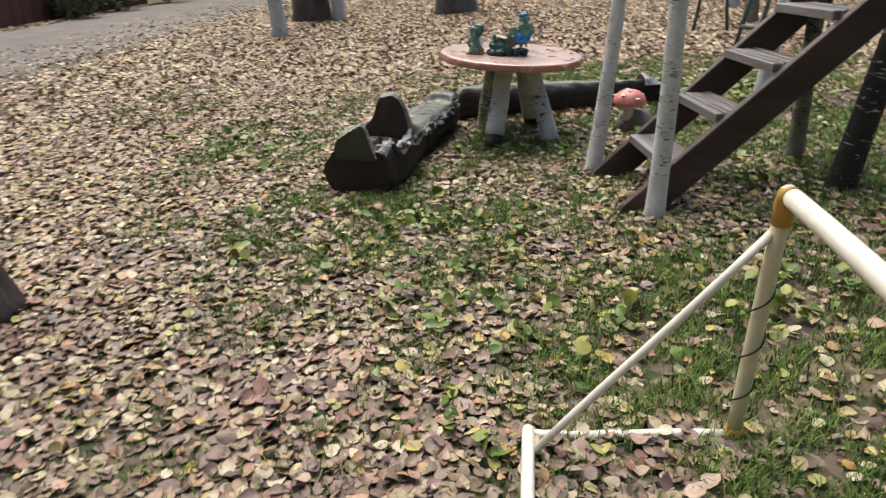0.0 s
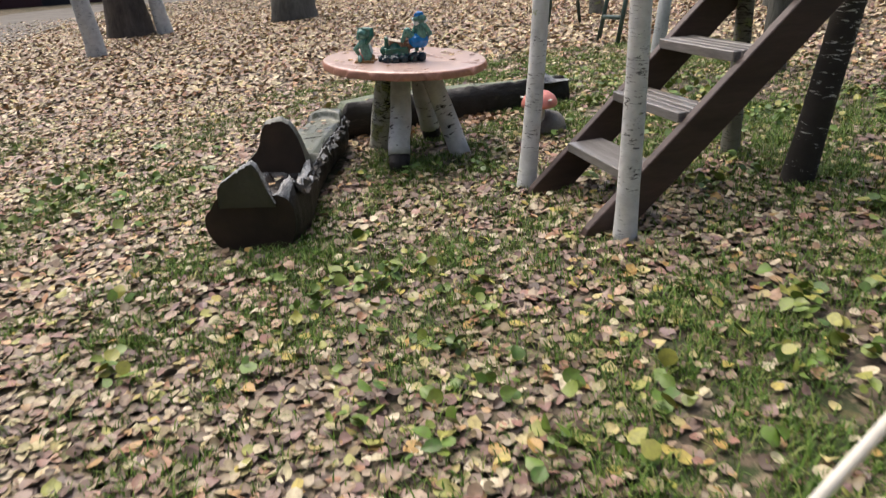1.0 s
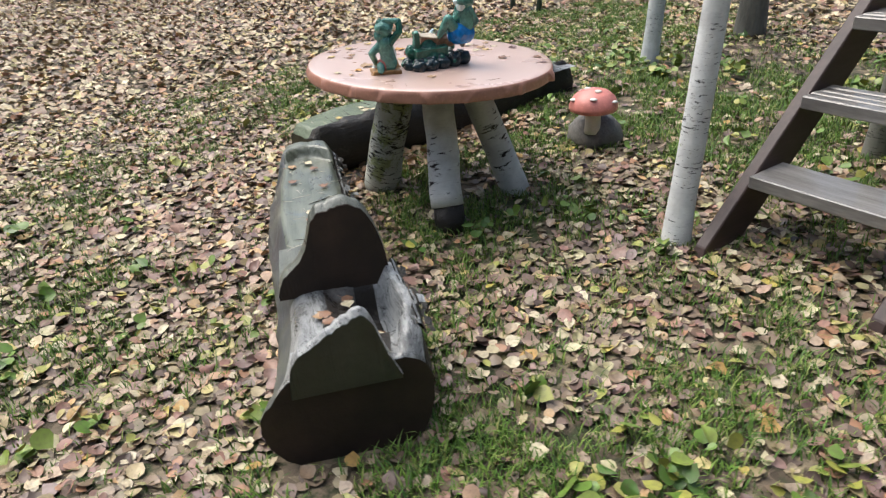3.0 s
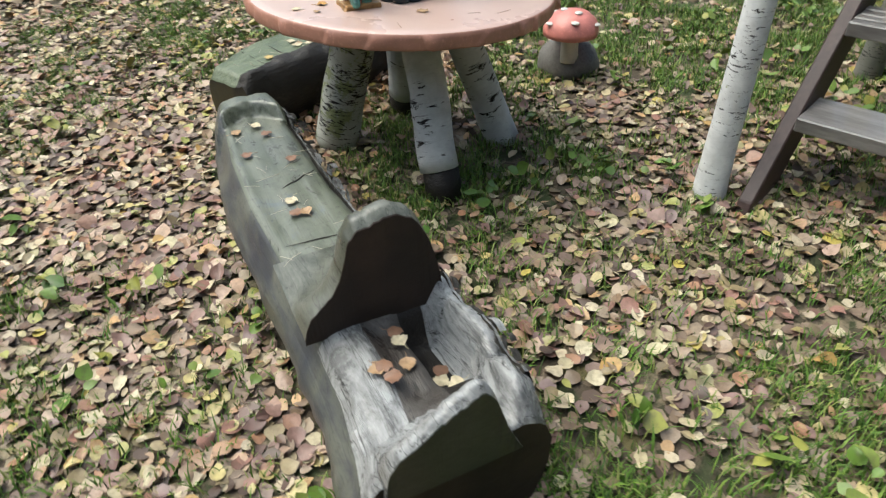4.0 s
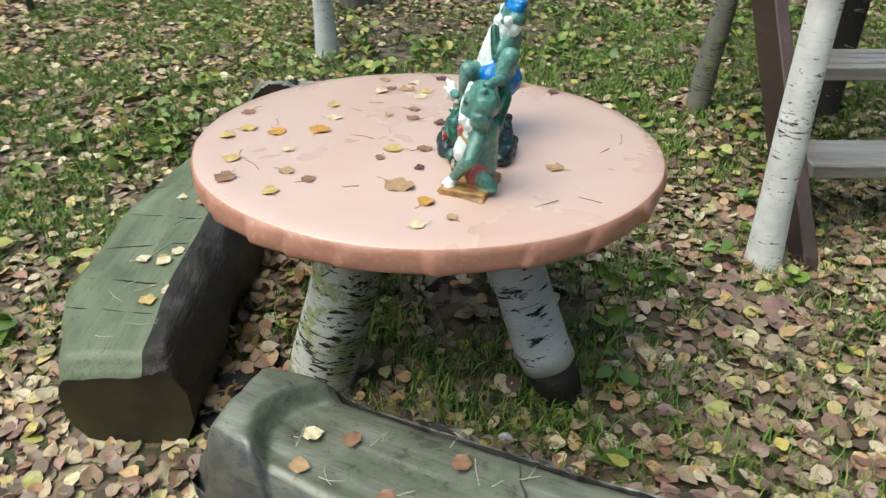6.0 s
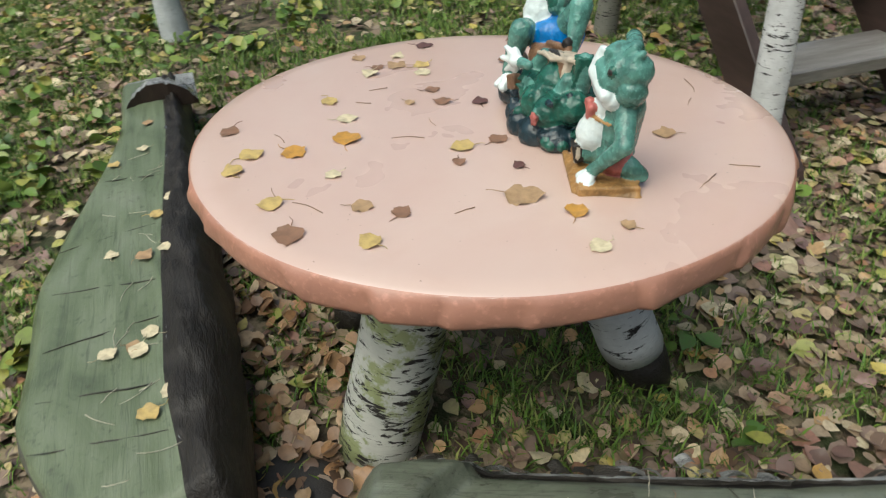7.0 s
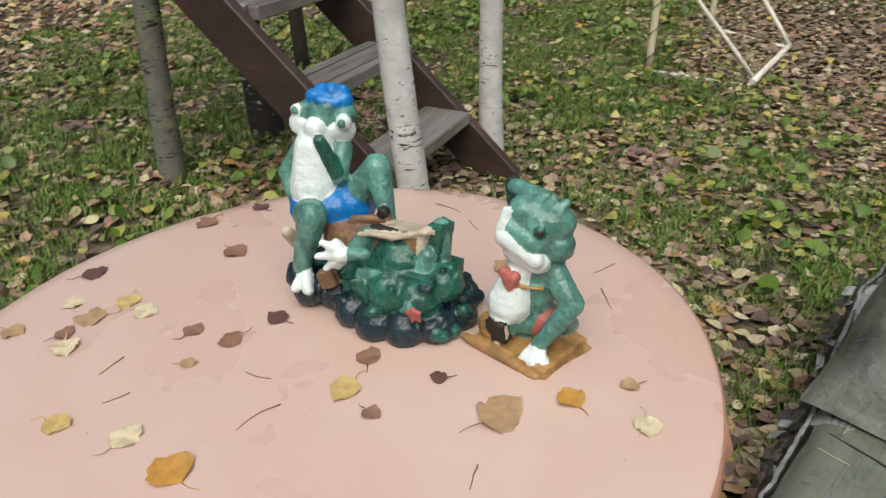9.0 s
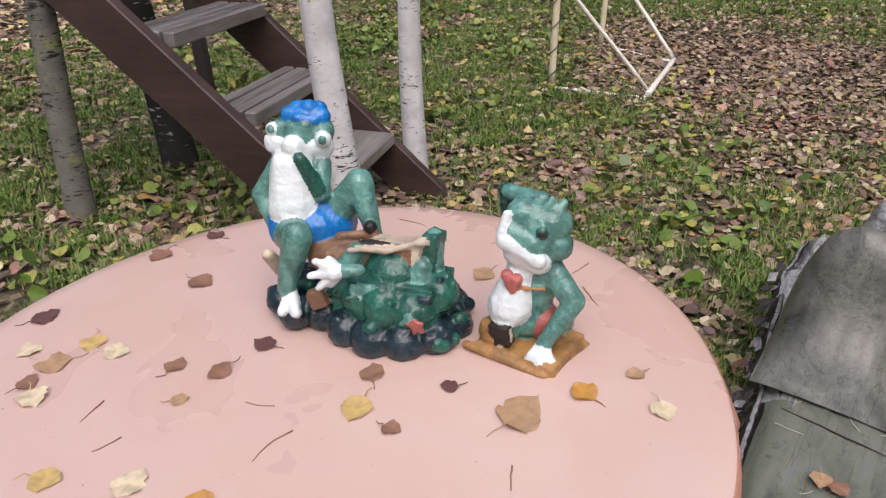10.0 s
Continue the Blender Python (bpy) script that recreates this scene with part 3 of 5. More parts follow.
rosy = np.clip(1.5 * field(x, y, 51, 2.4) + 0.5 * field(x, y, 52, 7.0) - 0.1, 0.03, 1)
rosy = np.maximum(rosy, 0.8 * np.exp(-(((x - 0.1) / 0.45) ** 2 + ((y - 4.9) / 0.7) ** 2)) + 0.7 * np.exp(-(((x - 1.3) / 0.35) ** 2 + ((y - 3.4) / 0.3) ** 2)))
x, y = thin(x, y, rosy * (1 - 0.6 * greenness(x, y)) * bare(x, y))
leaf_cloud("rosy_leaves", x, y, rng.uniform(0.04, 0.08, len(x)), 0.24, rng.uniform(0.004, 0.02, len(x)), True, M_LITTER_ROSE, "rose-brown wet fallen leaves lying in drifts")
x, y = spread(0.45, 1.9, 6.22, 6.56, 900)
x, y = thin(x, y, np.clip(1.2 - np.abs(y - 6.42) * 4, 0, 1))
leaf_cloud("drifted_leaves", x, y, rng.uniform(0.034, 0.062, len(x)), 0.4, rng.uniform(0.004, 0.04, len(x)), True, M_DRIFT, "orange-brown leaves drifted against the log bench")
x, y = spread(-5, 8, -7, -0.5, 380)
x, y = thin(x, y, 1.0 - 0.6 * greenness(x, y))
leaf_cloud("fallen_leaves", x, y, rng.uniform(0.04, 0.08, len(x)), 0.3, rng.uniform(0, 0.016, len(x)), False, M_LITTER, "brown fallen leaves on the lawn by the goal")
fx, fy = zip(*[spread(-14, -4.5, -1, 26, 170), spread(-4.5, 12, 9.5, 26, 330), spread(5.5, 12, -1, 9.5, 260), spread(-9, 14, 26, 37, 60)])
x, y = np.concatenate(fx), np.concatenate(fy)
keep = np.where((x < -5.9) & (x > -11.4), 0.0, 1.0 - 0.4 * greenness(x, y))
x, y = thin(x, y, keep)
leaf_cloud("fallen_leaves", x, y, rng.uniform(0.055, 0.1, len(x)) * (1 + 0.01 * np.abs(y)), 0.3, rng.uniform(0.004, 0.02, len(x)), False, M_LITTER_PALE, "tan fallen leaves under the farther trees")
x, y = spread(-9.5, -5.6, 4, 30, 90)
s = rng.uniform(0, 1, len(x)) < np.clip((x + 9.5) / 3.6, 0.03, 1) ** 1.6
x, y = x[s], y[s]
leaf_cloud("fallen_leaves", x, y, rng.uniform(0.06, 0.1, len(x)), 0.25, rng.uniform(0.016, 0.024, len(x)), False, M_LITTER, "fallen leaves blown on the gravel lane")


def grass_blades(x, y, height):
    n = len(x)
    a, lean = rng.uniform(0, 6.283, n), rng.uniform(0.2, 1.2, n) * height
    w = rng.uniform(0.0014, 0.0036, n)
    dx, dy = np.cos(a), np.sin(a)
    z0 = rise(x)
    def ring(f, h, wide):
        cx, cy, cz = x + dx * lean * f, y + dy * lean * f, z0 + height * h
        return [np.stack([cx - dy * w * wide, cy + dx * w * wide, cz], -1), np.stack([cx + dy * w * wide, cy - dx * w * wide, cz], -1)]
    v = np.stack(ring(0, 0, 1.0) + ring(0.35, 0.6, 0.9) + [np.stack([x + dx * lean, y + dy * lean, z0 + height * 0.92], -1)], 1).reshape(-1, 3)
    o = (np.arange(n) * 5)[:, None]
    faces = [np.array([[0, 1, 3, 2]]) + o, np.array([[2, 3, 4]]) + o]
    return tagged(new("grass", mesh_of("grass", v, faces, M_GRASS)), "thin green autumn grass between the fallen leaves", "grass", kind="stuff")


x, y = spread(-3.5, 6, -5.5, 9.5, 11000)
gr = greenness(x, y)
tuft = np.clip(field(x, y, 21, 9.0) * 0.4 + field(x, y, 22, 17.0) * 0.4 + 0.5, 0, 1.2)
x, y = thin(x, y, np.clip(gr * 1.5 - 0.14, 0.03, 1) * tuft * bare(x, y))
grass_blades(x, y, rng.uniform(0.015, 0.06, len(x)))


def weeds():
    cx, cy = spread(-2.5, 5, -2, 8, 48)
    cx, cy = thin(cx, cy, np.clip(greenness(cx, cy) * 1.3 - 0.2, 0, 1) * np.clip(0.35 + field(cx, cy, 31, 3.0), 0.03, 1) * (1 - 0.8 * np.exp(-(((cx - 1.7) / 0.9) ** 2 + ((cy - 5.3) / 1.2) ** 2)) - 0.6 * np.exp(-(((cx - 1.2) / 1.2) ** 2 + ((cy - 2.2) / 0.9) ** 2)) * (cy < 2.6)).clip(0, 1) * (1 - 0.95 * np.exp(-(((cx - 0.85) / 0.55) ** 4 + ((cy - 5.75) / 0.55) ** 4))))
    px, py, pz, size = [], [], [], []
    xs, ys = [], []
    for a, b in zip(cx, cy):
        k = rng.integers(3, 8)
        r = rng.uniform(0.01, 0.07, k)
        t = rng.uniform(0, 6.283, k)
        xs.append(a + r * np.cos(t))
        ys.append(b + r * np.sin(t))
    x, y = np.concatenate(xs), np.concatenate(ys)
    ob = leaf_cloud("weeds", x, y, rng.uniform(0.03, 0.08, len(x)), 0.5, rng.uniform(0.015, 0.07, len(x)), True, M_WEED, "low broad-leaved weeds turning yellow-green in the grass")
    ob["category"] = "weeds"


weeds()

# ---- carved log benches ----
def log_body(length, edges, top, skin, seed, segs=150):
    """A log, flattened into a seat. Local x runs along it, y across, z up. edges(s) gives its two sides, top(s, u) the height, skin(s, u) the material."""
    bm = bmesh.new()
    rings, spots = [], []
    us = [-0.93 + 1.86 * k / 24 for k in range(25)]
    prof = [(-0.5, -0.03), (-0.8, 0.02), (-0.95, 0.08), (-1.0, 0.14)]
    for i in range(segs + 1):
        s = length * i / segs
        lo, hi = edges(s)
        c, w = (lo + hi) / 2, (hi - lo) / 2
        def bumps(a, k, amp):
            return 1 + amp * noise.noise(Vector((s * 3.1, a * 2.2, seed + k))) + 0.4 * amp * noise.noise(Vector((s * 13, a * 5, seed + k)))
        ring = [(u * w * bumps(u, 0, 0.15), z) for u, z in prof]
        ring.append((-0.99 * w * bumps(-1, 1, 0.14), 0.14 + (top(s, -0.93) - 0.14) * 0.6))
        for u in us:
            n = 0.007 * noise.noise(Vector((s * 4, u * 3, seed + 5))) + 0.003 * noise.noise(Vector((s * 9, u * 16, seed)))
            ring.append((u * w * (bumps(u, 2, 0.06) if abs(u) > 0.8 else 1), top(s, u) + n))
        ring.append((0.99 * w * bumps(1, 1, 0.07), 0.14 + (top(s, 0.93) - 0.14) * 0.6))
        ring += [(-u * w * bumps(-u, 3, 0.1), z) for u, z in reversed(prof)]
        rings.append([bm.verts.new((s, c + a, b)) for a, b in ring])
    n = len(rings[0])
    for i, (a, b) in enumerate(zip(rings, rings[1:])):
        s = (i + 0.5) * length / segs
        for k in range(n):
            f = bm.faces.new((a[k], b[k], b[(k + 1) % n], a[(k + 1) % n]))
            f.smooth = True
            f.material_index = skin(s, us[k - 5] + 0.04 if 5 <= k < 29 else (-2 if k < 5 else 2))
    for ring, flip in ((rings[0], False), (rings[-1], True)):
        c = bm.verts.new(sum((v.co for v in ring), Vector()) / n)
        for k in range(n):
            q = (ring[k], ring[(k + 1) % n], c)
            f = bm.faces.new(q[::-1] if flip else q)
            f.material_index = 3
    bmesh.ops.recalc_face_normals(bm, faces=bm.faces)
    return bm


def eased(points, n):
    """More points along a line of pairs, smoothed."""
    out = []
    m = len(points) - 1
    for k in range(n + 1):
        t = m * k / n
        i = min(m - 1, int(t))
        f = t - i
        p = [points[min(m, max(0, i + d))] for d in (-1, 0, 1, 2)]
        out.append(tuple(0.5 * (2 * p[1][c] + (p[2][c] - p[0][c]) * f + (2 * p[0][c] - 5 * p[1][c] + 4 * p[2][c] - p[3][c]) * f * f + (3 * p[1][c] - p[0][c] - 3 * p[2][c] + p[3][c]) * f ** 3) for c in (0, 1)))
    return out


SHOULDERED = [(-1, 0.02), (-0.9, 0.2), (-0.67, 0.33), (-0.5, 0.45), (-0.36, 0.62), (-0.25, 0.84), (-0.13, 0.95), (0.05, 0.99), (0.27, 1.0), (0.47, 0.98), (0.63, 0.92), (0.76, 0.78), (0.86, 0.6), (0.94, 0.38), (1, 0.05)]
PEAKED = [(-1, 0.0), (-0.95, 0.3), (-0.82, 0.52), (-0.6, 0.63), (-0.3, 0.74), (-0.12, 0.83), (0.05, 0.92), (0.22, 0.98), (0.37, 1.0), (0.5, 0.93), (0.62, 0.75), (0.72, 0.52), (0.85, 0.25), (0.95, 0.08), (1, 0)]
DOME = [(-1, 0), (-0.85, 0.36), (-0.6, 0.7), (-0.3, 0.93), (0, 1.0), (0.3, 0.94), (0.6, 0.72), (0.85, 0.36), (1, 0)]


def upright(width, low, high, face, slope, outline, seed=0, aside=0.0, lean=0.0):
    """The carved upright left standing on a log: a rounded gable face and a slope that runs out along the log (local +x)."""
    bm = bmesh.new()
    prof = sorted((aside - u * width, z) for u, z in eased(outline, 48))
    m = len(prof) - 1
    rows = []
    depth = eased([(0.0, 0.97), (0.012, 1.0), (0.03, 1.03), (0.06, 0.99), (0.09, 0.84), (0.12, 0.6), (0.165, 0.36), (0.23, 0.17), (0.34, 0.02)], 22)
    for d, h in depth:
        row = []
        for u, z in prof:
            n = 0.012 * noise.noise(Vector((d * 7, u * 14, seed))) + 0.009 * noise.noise(Vector((d * 10, u * 70, seed + 3)))
            row.append(bm.verts.new((face + lean * max(0, z) * (high - low) + slope * d / 0.32 + (0.004 * noise.noise(Vector((u * 30, z * 8, seed))) if d < 0.01 else 0), u * (1 - 0.1 * d), low + (high - low) * max(0, z - 0.25 * (1 - h) * (1 - z)) * h + n * min(1, h * 2) * min(1, z * 5))))
        rows.append(row)
    for i, (a, b) in enumerate(zip(rows, rows[1:])):
        for k in range(m):
            f = bm.faces.new((a[k], a[k + 1], b[k + 1], b[k]))
            f.smooth, f.material_index = True, (0 if i == 0 else 1)
    base = [bm.verts.new((face + 0.012, u, low - 0.02)) for u, z in prof]
    for k in range(m):
        f = bm.faces.new((base[k], base[k + 1], rows[0][k + 1], rows[0][k]))
        f.material_index = 0
    bmesh.ops.recalc_face_normals(bm, faces=bm.faces)
    return bm


def bark_edge(length, edge, height, seed, s0=0.0):
    """A ragged strip of bark standing along one edge of the seat."""
    bm = bmesh.new()
    rows = []
    n = int((length - s0) / 0.018)
    for i in range(n + 1):
        s = s0 + (length - s0) * i / n
        r = noise.noise(Vector((s * 9, seed, 0))) + 0.7 * noise.noise(Vector((s * 31, seed, 2)))
        y, z = edge(s) + 0.012 * r, height(s) + 0.016 * r
        w = 0.007 + 0.006 * abs(noise.noise(Vector((s * 14, seed, 5))))
        rows.append([bm.verts.new((s, y - w - 0.012, z - 0.05)), bm.verts.new((s, y - w * 0.6, z + 0.004)), bm.verts.new((s, y + w * 0.5, z + 0.008 + 0.01 * abs(r))), bm.verts.new((s, y + w + 0.006, z - 0.03))])
    for a, b in zip(rows, rows[1:]):
        for k in range(3):
            bm.faces.new((a[k], b[k], b[k + 1], a[k + 1])).material_index = 1 if k == 1 else 0
    # loose curled flakes of bark below the edge
    rnd = random.Random(seed)
    for i in range(int((length - s0) / 0.02)):
        s = rnd.uniform(s0, length)
        y, z = edge(s) - rnd.uniform(-0.004, 0.035), height(s) - rnd.uniform(0.0, 0.05)
        l, w, turn, lift = rnd.uniform(0.025, 0.07), rnd.uniform(0.012, 0.03), rnd.uniform(-0.5, 0.5), rnd.uniform(0.2, 1.2)
        grid = []
        for p in range(4):
            for q in range(2):
                d, c = (p / 3 - 0.5) * l, (q - 0.5) * w
                grid.append(bm.verts.new((s + d * math.cos(turn) - c * math.sin(turn), y + d * math.sin(turn) - abs(c) * math.cos(lift) + c * math.cos(lift), z + c * math.sin(lift) + 0.012 * math.sin(p * 1.05))))
        mat = rnd.choice((0, 0, 1))
        for p in range(3):
            f = bm.faces.new((grid[2 * p], grid[2 * p + 1], grid[2 * p + 3], grid[2 * p + 2]))
            f.material_index, f.smooth = mat, True
    bmesh.ops.recalc_face_normals(bm, faces=bm.faces)
    return bm


def bench(name, label, m, length, edges, top, skin, seed, uprights, mats, rim):
    t = thing(name, label, "log bench", m, group="carved log benches")
    part("log_body", log_body(length, edges, top, skin, seed), mats, t)
    for width, low, high, face, slope, outline, aside, lean, cut, back, tag in uprights:
        part("carved_upright", upright(width, low, high, face, slope, outline, seed, aside, lean), [cut, back], t, tag)
    part("bark_edge", bark_edge(length - 0.12, *rim), [M_LOG_BARK, M_LOG_PALE], t, "ragged strip of torn bark")
    return t


def smooth01(t):
    t = min(1, max(0, t))
    return t * t * (3 - 2 * t)


def top_one(s, u):
    z = 0.285 + 0.012 * (1 - u * u) + 0.02 * smooth01((0.12 - s) / 0.1)
    # rounded shoulder on the outer side, torn edge on the side of the table
    z -= 0.085 * smooth01((u - 0.5) / 0.45) ** 1.5 + 0.035 * smooth01((-u - 0.7) / 0.25)
    # gutter and deep pit between the two uprights
    open_part = smooth01((s - 0.14) / 0.1) * smooth01((0.5 - s) / 0.05)
    z -= open_part * (0.035 * smooth01((0.3 - u) / 0.25) + 0.11 * smooth01((-u - 0.12) / 0.2) * smooth01((u + 0.78) / 0.16) * smooth01((s - 0.2) / 0.1))
    # rugged rim along the pit
    z += (0.085 + 0.035 * noise.noise(Vector((s * 12, u * 5, 2))) + 0.015 * noise.noise(Vector((s * 40, u * 9, 6)))) * smooth01((0.62 - s) / 0.14) * smooth01((-u - 0.6) / 0.16) * smooth01((s + 0.02) / 0.1)
    # crescent lip at the far end
    z += 0.06 * smooth01((s - 1.88 + 0.13 * u * u) / 0.025) * smooth01((1.0 - abs(u)) / 0.2) - 0.17 * smooth01((s - 1.97) / 0.1)
    z -= 0.006 * smooth01((s - 0.9) / 0.02) * smooth01((1.86 - s) / 0.06) * smooth01((0.5 - abs(u)) / 0.1)
    return z


def skin_one(s, u):
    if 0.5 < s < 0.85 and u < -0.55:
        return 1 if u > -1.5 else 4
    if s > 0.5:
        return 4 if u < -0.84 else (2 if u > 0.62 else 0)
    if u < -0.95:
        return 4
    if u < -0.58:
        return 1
    # the pit takes the darker wood colours, darkest towards the table
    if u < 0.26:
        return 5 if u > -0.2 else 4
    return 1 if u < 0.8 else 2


def edges_one(s):
    at = (0, 0.12, 0.3, 0.5, 0.7, 0.88, 1.2, 1.55, 1.9, 2.07)
    lo = np.interp(s, at, (-0.262, -0.275, -0.29, -0.26, -0.215, -0.195, -0.17, -0.165, -0.165, -0.13))
    hi = np.interp(s, at, (0.25, 0.222, 0.195, 0.19, 0.2, 0.21, 0.222, 0.21, 0.165, 0.115))
    return float(lo), float(hi)


AXIS_ONE = math.degrees(math.atan2(0.935, 0.354))
bench("log_bench", "carved grey log bench with leaves in its hollow",
      pose(-0.485, 4.445, 0, 0, 0, AXIS_ONE), 2.07, edges_one, top_one, skin_one, 3,
      [(0.195, 0.3, 0.61, 0.48, 0.34, SHOULDERED, -0.03, 0.0, M_LOG_CUT, M_LOG_SCRATCHED, "dark brown sawn face"), (0.16, 0.27, 0.5, -0.02, 0.2, PEAKED, -0.012, 0.0, M_LOG_LIT_CUT, M_LOG_PALE, "grey-green weathered sawn end in its lit tone")],
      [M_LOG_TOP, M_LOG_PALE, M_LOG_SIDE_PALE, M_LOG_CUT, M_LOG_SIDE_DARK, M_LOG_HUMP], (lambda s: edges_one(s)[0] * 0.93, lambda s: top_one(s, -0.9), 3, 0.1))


def top_two(s, u):
    z = 0.298 + 0.006 * (1 - u * u) - 0.05 * smooth01((0.05 - s) / 0.05) - 0.03 * smooth01((u - 0.8) / 0.2)
    z -= 0.05 * smooth01((s - 2.12) / 0.1)
    z += 0.02 * math.sin(min(1, max(0, (-u - 0.35) / 0.6)) * math.pi) - 0.05 * smooth01((-u - 0.75) / 0.25)
    if u < -0.42:
        z += 0.02 * noise.noise(Vector((s * 8, u * 6, 4))) + 0.012 * noise.noise(Vector((s * 25, u * 14, 9)))
    return z


def edges_two(s):
    hi = 0.17 + 0.125 * smooth01(s / 0.4) - 0.2 * smooth01((s - 0.7) / 1.1)
    return -0.17 - 0.02 * math.sin(s * 2.2), hi


bench("log_bench", "carved log bench with green-grey seat and dark bark side",
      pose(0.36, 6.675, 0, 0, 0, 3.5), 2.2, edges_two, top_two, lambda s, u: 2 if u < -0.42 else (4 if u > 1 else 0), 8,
      [(0.14, 0.285, 0.375, 1.88, 0.28, DOME, -0.07, 0.1, M_LOG_CUT, M_LOG_PALE, "dark brown sawn face")],
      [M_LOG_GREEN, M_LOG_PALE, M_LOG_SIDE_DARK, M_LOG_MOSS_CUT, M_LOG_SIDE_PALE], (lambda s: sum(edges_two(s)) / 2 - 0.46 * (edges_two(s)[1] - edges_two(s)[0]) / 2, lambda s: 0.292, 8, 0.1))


# cracks across the seat of the second bench
def seat_crack(s, u0, u1, bend, base, zz):
    bm = bmesh.new()
    pts = [(s + bend * math.sin(k * 1.7) * 0.002 + bend * (k - 4) * 0.006, u0 + (u1 - u0) * k / 8, zz) for k in range(9)]
    tube(bm, pts, [0.0008 + 0.0016 * math.sin(math.pi * k / 8) for k in range(9)], 5)
    ob = part("seat_crack", bm, M_LOG_BARK)
    ob.parent = base
    return ob


BENCHES = [o for o in scene.objects if o.name.startswith("log_bench")]
for s, b in ((0.22, 1), (0.36, 1), (0.56, -0.6), (0.74, 1), (0.98, -1), (1.3, 0.7)):
    seat_crack(s, -0.07, 0.23 if s < 1.1 else 0.12, b, BENCHES[1], 0.303)
seat_crack(0.905, -0.13, 0.1, 0.5, BENCHES[0], 0.297)
seat_crack(1.3, -0.12, 0.02, -1.5, BENCHES[0], 0.293)


# ---- the round table ----
T_C, T_SX, T_SY = Vector((0.8, 5.871, 0.748)), -0.057, 0.033


def on_table(x, y):
    return T_C.z + T_SX * (x - T_C.x) + T_SY * (y - T_C.y)


def round_table():
    nrm = Vector((-T_SX, -T_SY, 1)).normalized()
    tilt = Vector((0, 0, 1)).rotation_difference(nrm).to_matrix().to_4x4()
    t = thing("round_table", "round table under wrinkled pink oilcloth on splayed birch log legs", "table", Matrix.Translation((T_C.x, T_C.y, 0)))
    top_m = Matrix.Translation((0, 0, T_C.z)) @ tilt
    R, N = 0.61, 120
    bm = bmesh.new()
    rnd = random.Random(4)
    rad = [R * (1 + 0.006 * noise.noise(Vector((math.cos(6.2832 * k / N) * 2, math.sin(6.2832 * k / N) * 2, 1)))) for k in range(N)]
    levels = [(0.0, 0.0), (0.35, 0.0), (0.7, 0.0), (0.93, 0.0), (0.985, -0.001), (0.997, -0.005)]
    rings = []
    for f, z in levels[1:]:
        rings.append([bm.verts.new((f * rad[k] * math.cos(2 * math.pi * k / N), f * rad[k] * math.sin(2 * math.pi * k / N), z)) for k in range(N)])
    c = bm.verts.new((0, 0, 0))
    for k in range(N):
        bm.faces.new((c, rings[0][k], rings[0][(k + 1) % N]))
    for a, b in zip(rings, rings[1:]):
        for k in range(N):
            bm.faces.new((a[k], b[k], b[(k + 1) % N], a[(k + 1) % N])).smooth = True
    top = part("tabletop", bm, M_CLOTH, t)
    top.matrix_local = top_m
    # folded edge of the cloth, its side shade put into the colour
    bm = bmesh.new()
    rings = []
    K = 720
    pleats = [(6.2832 * q / 23 + rnd.uniform(-0.1, 0.1), rnd.uniform(-0.09, 0.09), rnd.uniform(0.05, 0.17), rnd.uniform(0.005, 0.013)) for q in range(23)]
    drop = [0.056 + 0.002 * noise.noise(Vector((k * 0.045, 3, 0))) + 0.008 * max(0, noise.noise(Vector((math.cos(6.2832 * k / K) * 3.3, math.sin(6.2832 * k / K) * 3.3, 7))) - 0.25) for k in range(K)]
    for f, h in ((0.995, 0.0), (1.001, 0.06), (1.004, 0.25), (1.005, 0.45), (1.005, 0.65), (1.004, 0.85), (1.0, 0.97), (0.985, 1.0), (0.95, 0.98)):
        ring = []
        for k in range(K):
            a = 2 * math.pi * k / K
            fold = 0.0025 * noise.noise(Vector((k * 0.06, h * 2, 5))) * min(1, h * 3)
            for at, slant, wide, high in pleats:
                d = (a - at - slant * h + 3.1416) % 6.2832 - 3.1416
                if 0 < d < wide:
                    fold += high * (1 - d / wide) * min(1, h * 2.5)
                elif -0.035 < d <= 0:
                    fold += (1.3 * (1 + d / 0.035) - 0.3) * high * min(1, h * 2.5)
            r = rad[k * N // K] * f + fold
            ring.append(bm.verts.new((r * math.cos(a), r * math.sin(a), -0.004 - drop[k] * h)))
        rings.append(ring)
    for a, b in zip(rings, rings[1:]):
        for k in range(K):
            bm.faces.new((a[k], b[k], b[(k + 1) % K], a[(k + 1) % K])).smooth = True
    part("cloth_edge", bm, M_CLOTH_RIM_SHADED, t, "folded oilcloth edge with side shade in its reddish colour").matrix_local = top_m
    bm = bmesh.new()
    tube(bm, [(0, 0, -0.052), (0, 0, -0.03)], [0.585, 0.585], 64)
    part("board", bm, M_LOG_CUT, t).matrix_local = top_m
    centre = Vector((T_C.x, T_C.y, 0))
    legs = [((0.59, 5.475, 0.0), (0.735, 5.74, 0.69), 0.078, M_BIRCH_LEG, True), ((1.13, 5.6, 0.0), (0.94, 5.77, 0.69), 0.075, M_BIRCH_LEG, False),
            ((0.61, 6.23, 0.0), (0.7, 6.02, 0.69), 0.098, M_BIRCH_MOSS, False), ((1.06, 6.2, 0.0), (0.92, 6.0, 0.69), 0.08, M_BIRCH_LEG, True)]
